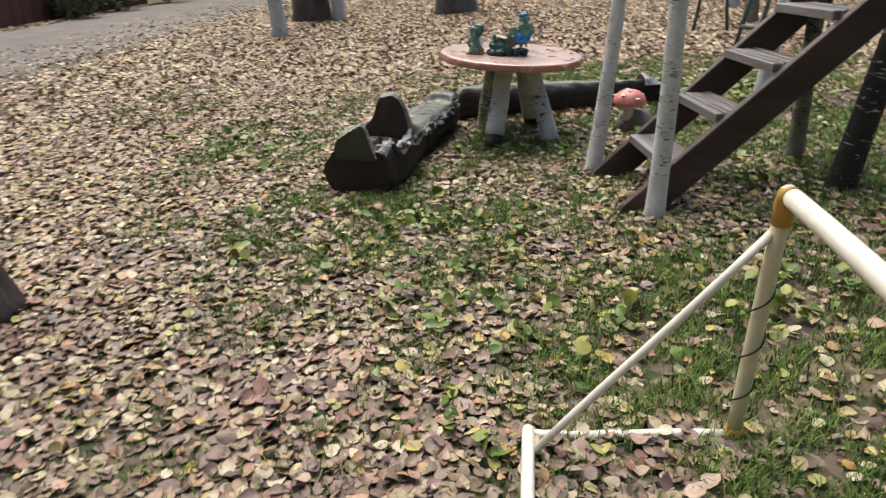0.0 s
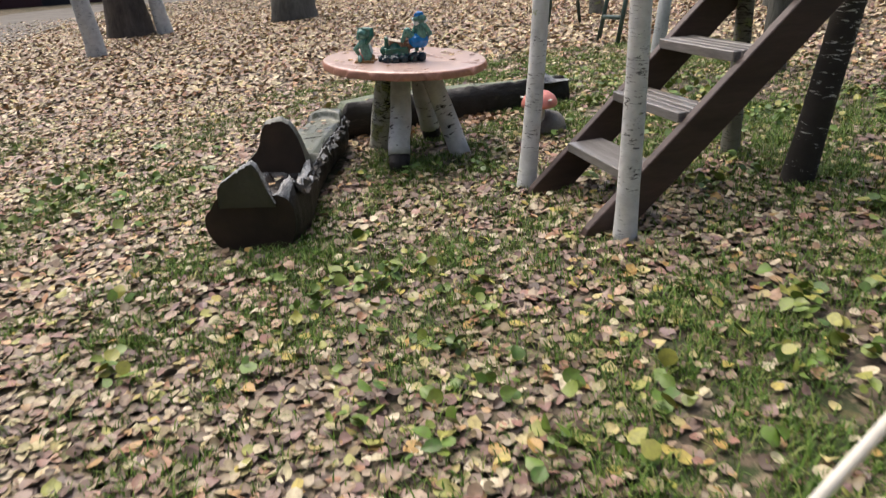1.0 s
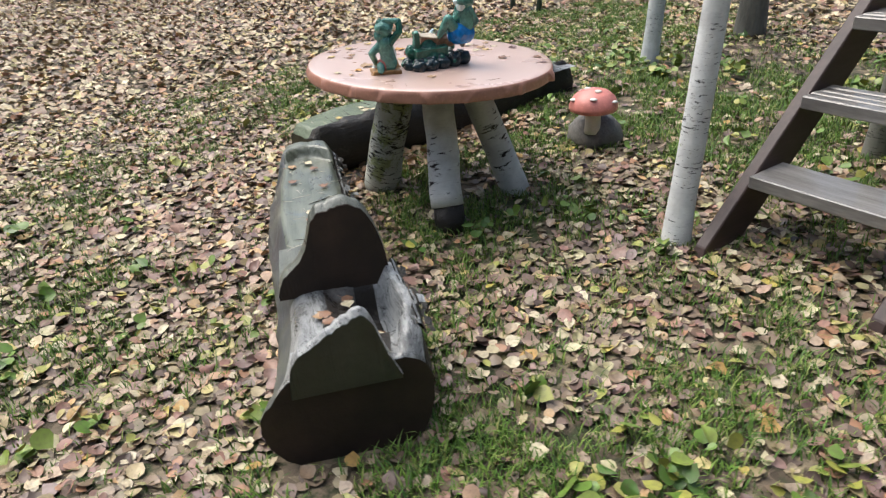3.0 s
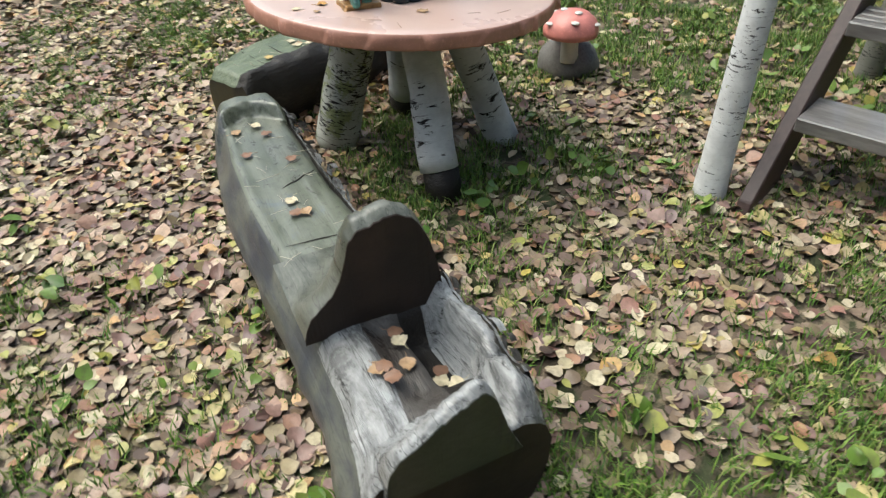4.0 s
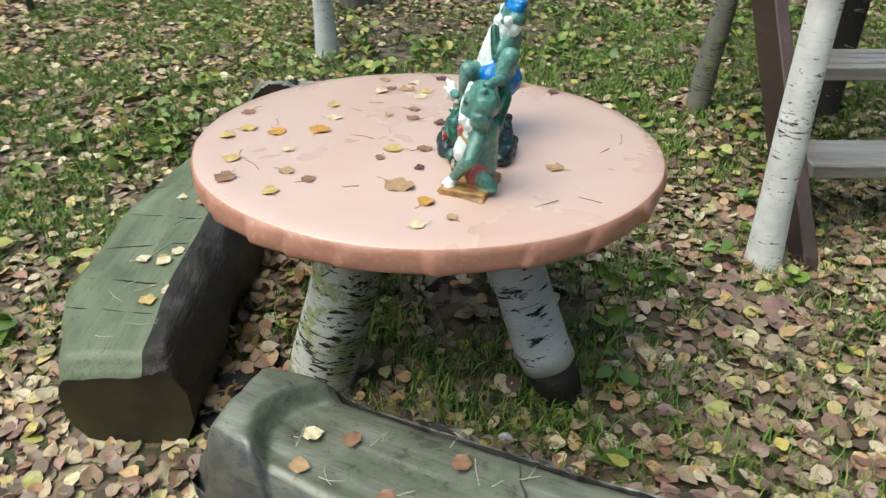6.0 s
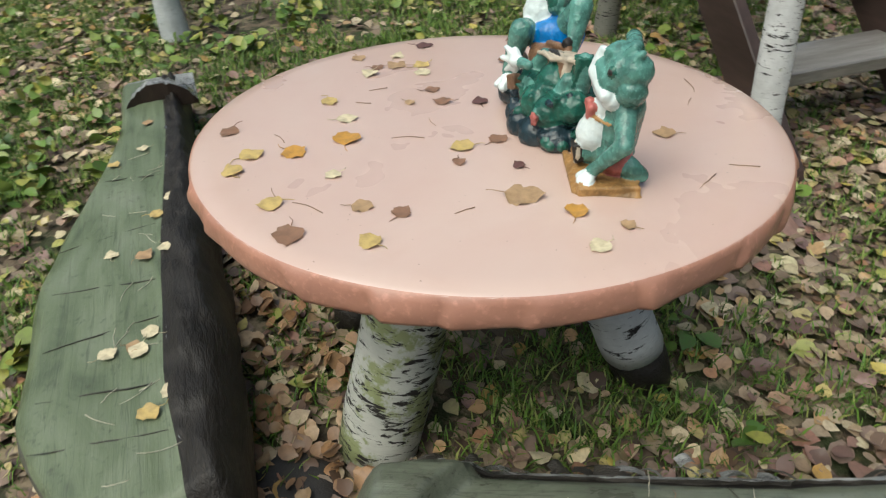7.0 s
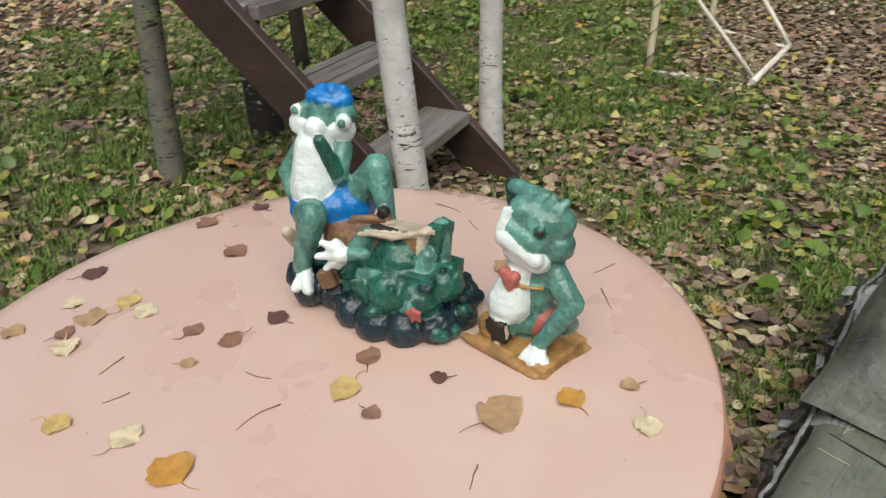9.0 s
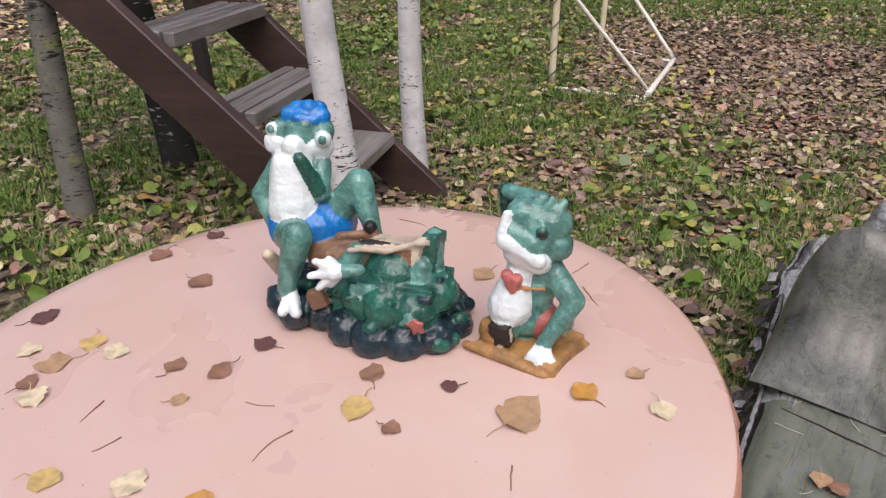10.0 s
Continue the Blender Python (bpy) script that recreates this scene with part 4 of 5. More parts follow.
    for i, (a, b, r, mat, black) in enumerate(legs):
        m, d = along(Vector(a) - centre + Vector((0, 0, g(a[0]) - 0.03)), Vector(b) - centre)
        bm = bmesh.new()
        z0 = 0.15 if black else 0.0
        tube(bm, [(0.004 * math.sin(k), 0, z0 + (d - z0) * k / 10) for k in range(11)], [r * (1.05 - 0.1 * k / 10) for k in range(11)], 20, 0.06, i, cap_mat=0)
        leg = part("leg", bm, [mat], t, "mossy thick birch log leg" if mat is M_BIRCH_MOSS else "")
        leg.matrix_local = m
        if black:
            bm = bmesh.new()
            tube(bm, [(0, 0, 0), (0, 0, 0.08), (0, 0, 0.16)], [r * 0.86, r * 0.95, r * 0.98], 16, 0.1, i + 30)
            foot = part("leg_foot", bm, M_LOG_SIDE_DARK, leg, "blackened bare log foot")
    return t


round_table()


# ---- frog figures: each one plain mesh ----
def sculpt(name, prims, colours, label, category, voxel=0.0029, floor=0.75):
    """Round forms merged into one clay-like body; prims: (a, b, radius a, radius b, colour)."""
    bm = bmesh.new()
    for a, b, ra, rb, col in prims:
        if isinstance(b, Matrix):
            bmesh.ops.create_cube(bm, size=2, matrix=b @ Matrix.Diagonal((*a, 1)))
            continue
        a, b = Vector(a), Vector(b)
        n = max(2, int((b - a).length / (min(ra, rb) * 0.33)) + 1)
        for k in range(n):
            f = k / (n - 1)
            bmesh.ops.create_icosphere(bm, subdivisions=2, radius=ra + (rb - ra) * f, matrix=Matrix.Translation(a.lerp(b, f)))
            if (b - a).length < 1e-5:
                break
    me = bpy.data.meshes.new(name)
    bm.to_mesh(me)
    bm.free()
    tmp = new(name + "_clay", me)
    r = tmp.modifiers.new("r", "REMESH")
    r.mode, r.voxel_size = "VOXEL", voxel
    s = tmp.modifiers.new("s", "SMOOTH")
    s.factor, s.iterations = 0.5, 4
    out = bpy.data.meshes.new_from_object(tmp.evaluated_get(bpy.context.evaluated_depsgraph_get()))
    bpy.data.objects.remove(tmp)
    bpy.data.meshes.remove(me)
    co = np.empty(len(out.vertices) * 3, dtype=np.float32)
    out.vertices.foreach_get("co", co)
    co = co.reshape(-1, 3)
    rough = np.array([noise.noise(Vector(p * 70)) + 0.7 * noise.noise(Vector(p * 190)) for p in co.astype(float)])
    nrm = np.empty(len(co) * 3, dtype=np.float32)
    out.vertices.foreach_get("normal", nrm)
    co += nrm.reshape(-1, 3) * (0.0009 * rough)[:, None]
    co[:, 2] = np.maximum(co[:, 2], [floor + T_SX * (p[0] - 0.7) + T_SY * (p[1] - 5.78) + 0.001 for p in co])
    out.vertices.foreach_set("co", co.ravel())
    cen = np.empty(len(out.polygons) * 3, dtype=np.float32)
    out.polygons.foreach_get("center", cen)
    cen = cen.reshape(-1, 3)
    best, idx = np.full(len(cen), 1e9), np.zeros(len(cen), dtype=np.int32)
    for a, b, ra, rb, col in prims:
        if isinstance(b, Matrix):
            inv = np.array(b.inverted())
            q = np.abs(cen @ inv[:3, :3].T + inv[:3, 3]) - np.array(a)
            dist = np.linalg.norm(np.maximum(q, 0), axis=1) + np.minimum(q.max(1), 0)
            hit = dist < best
            best[hit], idx[hit] = dist[hit], colours.index(col)
            continue
        a, b = np.array(a, float), np.array(b, float)
        d = b - a
        f = np.clip((cen - a) @ d / max(d @ d, 1e-9), 0, 1)
        dist = np.linalg.norm(cen - a - f[:, None] * d, axis=1) - (ra + (rb - ra) * f)
        hit = dist < best
        best[hit], idx[hit] = dist[hit], colours.index(col)
    out.materials.clear()
    for c in colours:
        out.materials.append(FROG_PAINT[c])
    out.polygons.foreach_set("material_index", idx)
    out.polygons.foreach_set("use_smooth", [True] * len(idx))
    out.name = name
    ob = new(name, out)
    return tagged(ob, label, category, group="frog figures on the table")


def dot(p, r, c):
    return (p, p, r, r, c)


def slab(centre, half, col, rx=0, ry=0, rz=0):
    """A block among the round forms."""
    return (half, pose(*centre, rx, ry, rz), 0, 0, col)


def big_frog():
    P = []
    rnd = random.Random(12)
    for x, y, r in ((0.905, 5.755, 0.03), (0.865, 5.785, 0.03), (0.82, 5.775, 0.03), (0.765, 5.802, 0.034), (0.715, 5.815, 0.038), (0.665, 5.81, 0.038), (0.622, 5.785, 0.036),
                    (0.605, 5.745, 0.034), (0.625, 5.695, 0.036), (0.68, 5.685, 0.04), (0.75, 5.69, 0.04), (0.82, 5.69, 0.038), (0.885, 5.7, 0.036), (0.73, 5.75, 0.05), (0.66, 5.74, 0.05)):
        P.append(dot((x, y, 0.767), r, "stone"))
        for k in range(7):
            a, e = rnd.uniform(0, 6.28), rnd.uniform(0.1, 1.2)
            q = (x + math.cos(a) * math.cos(e) * r * 0.85, y + math.sin(a) * math.cos(e) * r * 0.85, 0.767 + math.sin(e) * r * 0.85)
            P.append(dot(q, r * rnd.uniform(0.24, 0.4), rnd.choice(("stone", "stone", "stone", "dark"))))
    # leaves and moss below the broken log
    for x, y, z, r in ((0.655, 5.785, 0.812, 0.038), (0.7, 5.792, 0.815, 0.038), (0.745, 5.782, 0.817, 0.034), (0.625, 5.755, 0.83, 0.034), (0.78, 5.77, 0.83, 0.028), (0.69, 5.74, 0.83, 0.045)):
        P.append(dot((x, y, z), r, "dark"))
        for k in range(7):
            a, e = rnd.uniform(0, 6.28), rnd.uniform(-0.3, 1.2)
            q = Vector((x + math.cos(a) * math.cos(e) * r * 0.92, y + math.sin(a) * math.cos(e) * r * 0.92, z + math.sin(e) * r * 0.92))
            P.append((q, q + Vector((rnd.uniform(-0.014, 0.014), rnd.uniform(-0.01, 0.01), rnd.uniform(-0.012, 0.004))), r * 0.2, r * 0.12, rnd.choice(("dark", "dark", "green", "stone"))))
    P.append(((0.705, 5.75, 0.8), (0.7, 5.748, 0.845), 0.072, 0.05, "dark"))
    # hollow stump: green side, brown front, torn plaster plates on top
    P.append(slab((0.705, 5.742, 0.815), (0.085, 0.052, 0.035), "dark", 8, 0, -4))
    P.append(slab((0.642, 5.735, 0.862), (0.012, 0.018, 0.062), "dark", 6, -3, -12))
    P.append(((0.64, 5.73, 0.918), (0.636, 5.735, 0.86), 0.012, 0.016, "green"))
    P.append(slab((0.66, 5.742, 0.885), (0.005, 0.02, 0.034), "cream", 14, -14, -8))
    P.append(slab((0.712, 5.738, 0.866), (0.05, 0.022, 0.026), "brown", 10, 8, -8))
    P.append(((0.78, 5.765, 0.845), (0.76, 5.755, 0.885), 0.022, 0.014, "green"))
    P.append(((0.655, 5.768, 0.835), (0.65, 5.757, 0.875), 0.02, 0.014, "green"))
    P.append(((0.75, 5.778, 0.84), (0.68, 5.782, 0.838), 0.018, 0.018, "dark"))
    P.append(((0.83, 5.73, 0.855), (0.77, 5.735, 0.86), 0.03, 0.026, "brown"))
    P.append(slab((0.69, 5.728, 0.9), (0.054, 0.024, 0.003), "cream", 14, 12, -16))
    P.append(((0.755, 5.76, 0.893), (0.7, 5.768, 0.9), 0.0055, 0.005, "cream"))
    P.append(((0.7, 5.768, 0.9), (0.652, 5.752, 0.916), 0.005, 0.005, "cream"))
    P.append(slab((0.735, 5.752, 0.893), (0.036, 0.014, 0.003), "cream", 10, 6, 8))
    # solid dark forms stand in for the shade inside the hollow
    P.append(slab((0.728, 5.742, 0.895), (0.03, 0.008, 0.006), "black", 8, 6, 2))
    P.append(((0.8, 5.728, 0.89), (0.745, 5.712, 0.897), 0.009, 0.007, "brown"))
    P.append(dot((0.752, 5.712, 0.905), 0.011, "black"))
    P.append(slab((0.72, 5.785, 0.84), (0.035, 0.018, 0.006), "green", 24, 0, 6))
    P.append(slab((0.7, 5.79, 0.822), (0.028, 0.016, 0.005), "dark", 30, 8, -10))
    # white open flower with pointed petals, small red one
    for k in range(6):
        a = k * 1.047
        P.append(((0.766, 5.808, 0.878), (0.787 + 0.016 * math.cos(a), 5.818 + 0.012 * math.cos(a), 0.876 + 0.027 * math.sin(a)), 0.011, 0.006, "white"))
    P.append(((0.755, 5.805, 0.878), (0.735, 5.8, 0.88), 0.012, 0.009, "green"))
    P.append(dot((0.77, 5.815, 0.878), 0.013, "white"))
    for k in range(5):
        P.append(((0.637, 5.826, 0.815), (0.637 + 0.012 * math.cos(k * 1.257), 5.83, 0.815 + 0.012 * math.sin(k * 1.257)), 0.006, 0.004, "red"))
    P.append(slab((0.812, 5.8, 0.815), (0.014, 0.01, 0.016), "brown", 10, 20, 15))
    # body
    P.append(((0.89, 5.694, 0.885), (0.842, 5.68, 0.888), 0.054, 0.05, "blue"))
    P.append(((0.895, 5.72, 0.888), (0.845, 5.71, 0.892), 0.036, 0.034, "blue"))
    P.append(((0.842, 5.672, 0.888), (0.825, 5.675, 0.9), 0.036, 0.033, "blue"))
    P.append(((0.888, 5.68, 0.92), (0.886, 5.668, 0.985), 0.041, 0.034, "green"))
    P.append(((0.888, 5.704, 0.922), (0.892, 5.69, 0.985), 0.046, 0.036, "white"))
    P.append(((0.88, 5.68, 0.995), (0.88, 5.675, 1.012), 0.022, 0.022, "white"))
    # head
    P.append(dot((0.886, 5.658, 1.035), 0.034, "green"))
    P.append(((0.922, 5.68, 1.022), (0.85, 5.66, 1.014), 0.02, 0.021, "white"))
    P.append(((0.91, 5.668, 1.04), (0.852, 5.652, 1.038), 0.022, 0.022, "green"))
    P.append(dot((0.884, 5.692, 1.023), 0.019, "white"))
    P.append(dot((0.922, 5.684, 1.046), 0.012, "white"))
    P.append(dot((0.838, 5.676, 1.034), 0.014, "white"))
    P.append(dot((0.834, 5.688, 1.036), 0.007, "green"))
    P.append(dot((0.87, 5.672, 1.05), 0.014, "green"))
    P.append(dot((0.92, 5.692, 1.048), 0.007, "green"))
    # cap
    P.append(((0.9, 5.666, 1.066), (0.85, 5.65, 1.062), 0.014, 0.015, "blue"))
    P.append(((0.892, 5.652, 1.072), (0.858, 5.64, 1.07), 0.014, 0.014, "blue"))
    P.append(dot((0.87, 5.652, 1.074), 0.015, "blue"))
    P.append(((0.882, 5.674, 1.064), (0.855, 5.666, 1.06), 0.009, 0.008, "blue"))
    # arms
    P.append(((0.918, 5.682, 0.985), (0.957, 5.69, 0.93), 0.02, 0.017, "green"))
    P.append(((0.957, 5.69, 0.93), (0.925, 5.715, 0.89), 0.018, 0.013, "green"))
    P.append(((0.85, 5.668, 0.985), (0.84, 5.7, 0.948), 0.017, 0.015, "green"))
    P.append(((0.84, 5.7, 0.948), (0.866, 5.707, 1.008), 0.015, 0.011, "dark"))
    # legs
    P.append(((0.885, 5.735, 0.885), (0.852, 5.77, 0.908), 0.03, 0.025, "green"))
    P.append(((0.852, 5.77, 0.905), (0.876, 5.785, 0.812), 0.026, 0.016, "green"))
    P.append(((0.87, 5.785, 0.806), (0.85, 5.81, 0.787), 0.013, 0.01, "white"))
    P.append(((0.87, 5.785, 0.806), (0.872, 5.815, 0.787), 0.01, 0.008, "white"))
    P.append(((0.83, 5.68, 0.9), (0.785, 5.67, 0.962), 0.031, 0.024, "green"))
    P.append(((0.785, 5.67, 0.962), (0.752, 5.7, 0.892), 0.025, 0.014, "green"))
    P.append(((0.91, 5.74, 0.82), (0.915, 5.765, 0.86), 0.014, 0.011, "cream"))
    return sculpt("frog_figure", P, ["green", "dark", "white", "blue", "stone", "brown", "cream", "red", "black"],
                  "broken painted frog figure in blue shorts and blue cap", "figurine")


def small_frog():
    P = [slab((0.478, 5.762, 0.766), (0.067, 0.053, 0.0135), "ochre", 0, 3, -18),
         ((0.572, 5.79, 0.768), (0.446, 5.83, 0.766), 0.007, 0.008, "ochre"), ((0.446, 5.83, 0.764), (0.395, 5.738, 0.764), 0.008, 0.007, "ochre"), ((0.535, 5.765, 0.785), (0.542, 5.775, 0.8), 0.018, 0.012, "ochre"),
         dot((0.49, 5.742, 0.81), 0.04, "green"), dot((0.462, 5.748, 0.805), 0.03, "red"),
         ((0.485, 5.738, 0.83), (0.474, 5.735, 0.9), 0.036, 0.034, "green"),
         ((0.51, 5.768, 0.838), (0.506, 5.764, 0.862), 0.035, 0.029, "white"), ((0.5, 5.757, 0.885), (0.495, 5.752, 0.91), 0.024, 0.024, "white"),
         # the dark block stands in for the shade of the broken hole
         dot((0.532, 5.775, 0.792), 0.024, "ochre"), dot((0.51, 5.775, 0.806), 0.024, "green"), slab((0.516, 5.796, 0.804), (0.017, 0.008, 0.018), "black", -12, 8, -20),
         *[((0.516 + 0.0175 * 0.94 * math.cos(q), 5.797 - 0.0175 * 0.35 * math.cos(q), 0.804 + 0.0185 * math.sin(q)), (0.516 + 0.0175 * 0.94 * math.cos(q + 0.8), 5.797 - 0.0175 * 0.35 * math.cos(q + 0.8), 0.804 + 0.0185 * math.sin(q + 0.8)), 0.0035, 0.0035, "cream") for q in (0, 0.785, 1.57, 2.356, 3.14, 3.93, 4.71, 5.5)],
         # head
         dot((0.478, 5.738, 0.958), 0.038, "green"), ((0.46, 5.735, 0.965), (0.5, 5.74, 0.975), 0.03, 0.028, "green"), dot((0.452, 5.742, 0.935), 0.026, "green"),
         ((0.521, 5.764, 0.985), (0.525, 5.771, 0.955), 0.007, 0.01, "white"), ((0.52, 5.771, 0.948), (0.47, 5.779, 0.926), 0.015, 0.012, "white"), ((0.505, 5.762, 0.927), (0.472, 5.765, 0.915), 0.021, 0.018, "white"),
         ((0.515, 5.757, 0.958), (0.48, 5.766, 0.945), 0.02, 0.02, "green"), dot((0.47, 5.768, 0.965), 0.011, "dark"), dot((0.468, 5.775, 0.966), 0.006, "black"),
         ((0.455, 5.742, 0.985), (0.446, 5.735, 1.0), 0.012, 0.006, "green"), ((0.47, 5.745, 0.99), (0.462, 5.74, 1.006), 0.01, 0.005, "green"),
         # raised arm
         ((0.49, 5.715, 0.9), (0.53, 5.69, 0.95), 0.018, 0.016, "dark"), ((0.53, 5.69, 0.95), (0.535, 5.7, 0.99), 0.016, 0.014, "dark"), ((0.535, 5.7, 0.99), (0.478, 5.728, 0.998), 0.014, 0.011, "green"),
         # front arm and hand
         ((0.462, 5.742, 0.9), (0.417, 5.765, 0.858), 0.021, 0.017, "green"), ((0.417, 5.765, 0.858), (0.452, 5.798, 0.8), 0.017, 0.012, "green"),
         ((0.452, 5.798, 0.798), (0.456, 5.818, 0.783), 0.012, 0.008, "white"), ((0.452, 5.798, 0.796), (0.44, 5.812, 0.782), 0.01, 0.007, "white"), ((0.455, 5.8, 0.796), (0.47, 5.814, 0.784), 0.01, 0.006, "white"),
         ((0.515, 5.782, 0.898), (0.508, 5.785, 0.88), 0.009, 0.005, "red"), ((0.499, 5.785, 0.893), (0.504, 5.788, 0.876), 0.009, 0.005, "red"), ((0.495, 5.783, 0.878), (0.46, 5.772, 0.876), 0.003, 0.003, "ochre"),
         ((0.44, 5.735, 0.8), (0.43, 5.715, 0.785), 0.02, 0.014, "green")]
    return sculpt("frog_figure", P, ["green", "dark", "white", "red", "ochre", "cream", "black"], "broken painted frog figure grinning on an ochre plank base", "figurine")


big_frog()
small_frog()

# ---- leaves and twigs lying on the table and benches ----
def leaf_mesh(seed, length, stalk=True):
    rnd = random.Random(seed)
    bm = bmesh.new()
    n = 9
    rows = []
    curl, bend = rnd.uniform(-0.2, 0.35), rnd.uniform(0.0, 0.3)
    for k in range(n + 1):
        t = k / n
        w = 0.46 * length * (math.sin(math.pi * min(1, t ** 0.75)) ** 0.8) * (1 + 0.1 * (k % 2)) + 0.0004
        z = length * (0.02 + bend * (t - 0.5) ** 2)
        jag = [1 + rnd.uniform(-0.16, 0.1), 1 + rnd.uniform(-0.16, 0.1)]
        wave = 0.05 * length * math.sin(k * 1.3 + seed)
        rows.append([bm.verts.new((x * w * jag[x > 0] + 0.04 * length * math.sin(t * 3 + seed), (t - 0.5) * length + abs(x) * 0.04 * length * (k % 2), z + abs(x) * (w * curl + wave * (1 if x > 0 else -0.6)))) for x in (-1, -0.5, 0, 0.5, 1)])
    for a, b in zip(rows, rows[1:]):
        for k in range(4):
            bm.faces.new((a[k], a[k + 1], b[k + 1], b[k])).smooth = True
    if stalk:
        tube(bm, [(0, -0.5 * length, 0.003), (rnd.uniform(-0.004, 0.004), -0.75 * length, 0.003), (rnd.uniform(-0.01, 0.01), -0.95 * length, 0.003)], [0.0009, 0.0008, 0.0006], 5)
    low = min(v.co.z for v in bm.verts)
    for v in bm.verts:
        v.co.z -= low
    me = bpy.data.meshes.new("fallen_leaf")
    bm.to_mesh(me)
    bm.free()
    return me


LEAF_LOOK = {
    "tan": (leaf_material("tan_leaf", [(0.4, 0.26, 0.14)]), "pale tan dry leaf"),
    "brown": (leaf_material("brown_leaf", [(0.24, 0.13, 0.08)]), "brown dry leaf"),
    "dark": (leaf_material("dark_red_leaf", [(0.11, 0.05, 0.045)]), "dark red-brown curled leaf"),
    "yellow": (leaf_material("yellow_leaf", [(0.52, 0.38, 0.14)]), "yellow leaf"),
    "orange": (leaf_material("orange_leaf", [(0.5, 0.26, 0.05)]), "orange-yellow leaf"),
    "pale": (leaf_material("pale_leaf", [(0.62, 0.54, 0.36)]), "pale cream leaf"),
}
LEAF_MESH = {}


def lone_leaf(x, y, z, look_name, size, turn, where, group):
    key = (look_name, int(size * 200), int(turn) % 5)
    if key not in LEAF_MESH:
        me = leaf_mesh(len(LEAF_MESH) + 5, size * 0.9)
        me.materials.append(LEAF_LOOK[look_name][0])
        LEAF_MESH[key] = me
    ob = new("fallen_leaf", LEAF_MESH[key])
    ob.matrix_world = pose(x, y, z, 0, 0, turn)
    return tagged(ob, LEAF_LOOK[look_name][1] + " lying on " + where, "leaf", group)


TABLE_LEAVES = [(1.28, 5.61, "brown", 0.055), (1.12, 5.69, "brown", 0.055), (1.33, 5.86, "dark", 0.055), (1.27, 5.95, "pale", 0.045), (1.2, 5.97, "tan", 0.06), (1.18, 5.91, "yellow", 0.05),
                (1.12, 5.92, "pale", 0.05), (1.0, 5.93, "brown", 0.04), (0.89, 5.85, "dark", 0.045), (0.92, 5.93, "brown", 0.045), (1.16, 6.05, "pale", 0.05), (0.94, 6.0, "tan", 0.03),
                (0.69, 5.88, "brown", 0.045), (0.57, 5.885, "dark", 0.03), (0.68, 5.96, "yellow", 0.055), (0.62, 5.985, "brown", 0.03), (0.46, 5.92, "tan", 0.078), (0.385, 5.855, "orange", 0.045),
                (0.32, 5.8, "tan", 0.03), (0.28, 5.87, "pale", 0.04), (1.01, 6.17, "yellow", 0.045), (0.9, 6.15, "pale", 0.05), (0.8, 6.17, "orange", 0.065), (0.6, 5.56, "tan", 0.05),
                (0.92, 6.4, "brown", 0.05), (0.77, 6.28, "orange", 0.06), (0.79, 6.36, "yellow", 0.055), (0.73, 6.4, "yellow", 0.05), (0.58, 6.34, "yellow", 0.05), (0.47, 6.32, "brown", 0.06),
                (0.52, 6.19, "tan", 0.045), (0.48, 6.13, "brown", 0.04), (0.41, 6.2, "yellow", 0.045), (0.65, 6.22, "pale", 0.035), (1.29, 6.05, "tan", 0.045), (1.2, 6.02, "brown", 0.04), (1.22, 5.5, "dark", 0.045)]
for i, (lx, ly, look_name, size) in enumerate(TABLE_LEAVES):
    lone_leaf(lx, ly, on_table(lx, ly) + 0.001, look_name, size, (i * 77) % 360, "the pink table", "leaves on the table")
for i in range(16):
    s, u = random.Random(i).uniform(0.08, 1.75), random.Random(i + 50).uniform(-0.1, 0.1)
    p = BENCHES[1].matrix_world @ Vector((s, u, 0.309))
    lone_leaf(p.x, p.y, p.z, ("pale", "pale", "yellow", "tan")[i % 4], 0.045 + 0.012 * (i % 3) / 2, i * 53 % 360, "the bench seat", "leaves on the benches")
for i in range(18):
    r1 = random.Random(i + 90)
    s, u = (r1.uniform(0.22, 0.46), r1.uniform(-0.18, 0.06)) if i < 10 else (r1.uniform(0.95, 1.8), r1.uniform(-0.1, 0.1))
    lo, hi = edges_one(s)
    p = BENCHES[0].matrix_world @ Vector((s, u, top_one(s, (2 * u - lo - hi) / (hi - lo)) + 0.008))
    lone_leaf(p.x, p.y, p.z + (0.001 * i if i < 10 else 0), ("brown", "pale", "tan", "brown")[i % 4], 0.05, i * 71 % 360, "the carved log", "leaves on the benches")


def twig(x, y, z, length, turn, seed, where, mat=None):
    rnd = random.Random(seed)
    bm = bmesh.new()
    bend = rnd.uniform(-0.12, 0.12) * length
    tube(bm, [((k / 5 - 0.5) * length, bend * math.sin(k * 0.63) + rnd.uniform(-0.001, 0.001), 0.0012) for k in range(6)], [0.0011, 0.001, 0.0009, 0.0008, 0.0008, 0.0006], 5)
    ob = part("twig", bm, mat or M_TWIG)
    ob.matrix_world = pose(x, y, z, 0, 0, turn)
    tagged(ob, ("pale dry grass straw lying on " if mat else "thin brown leaf stalk lying on ") + where, "straw" if mat else "twig", "straws" if mat else "twigs")


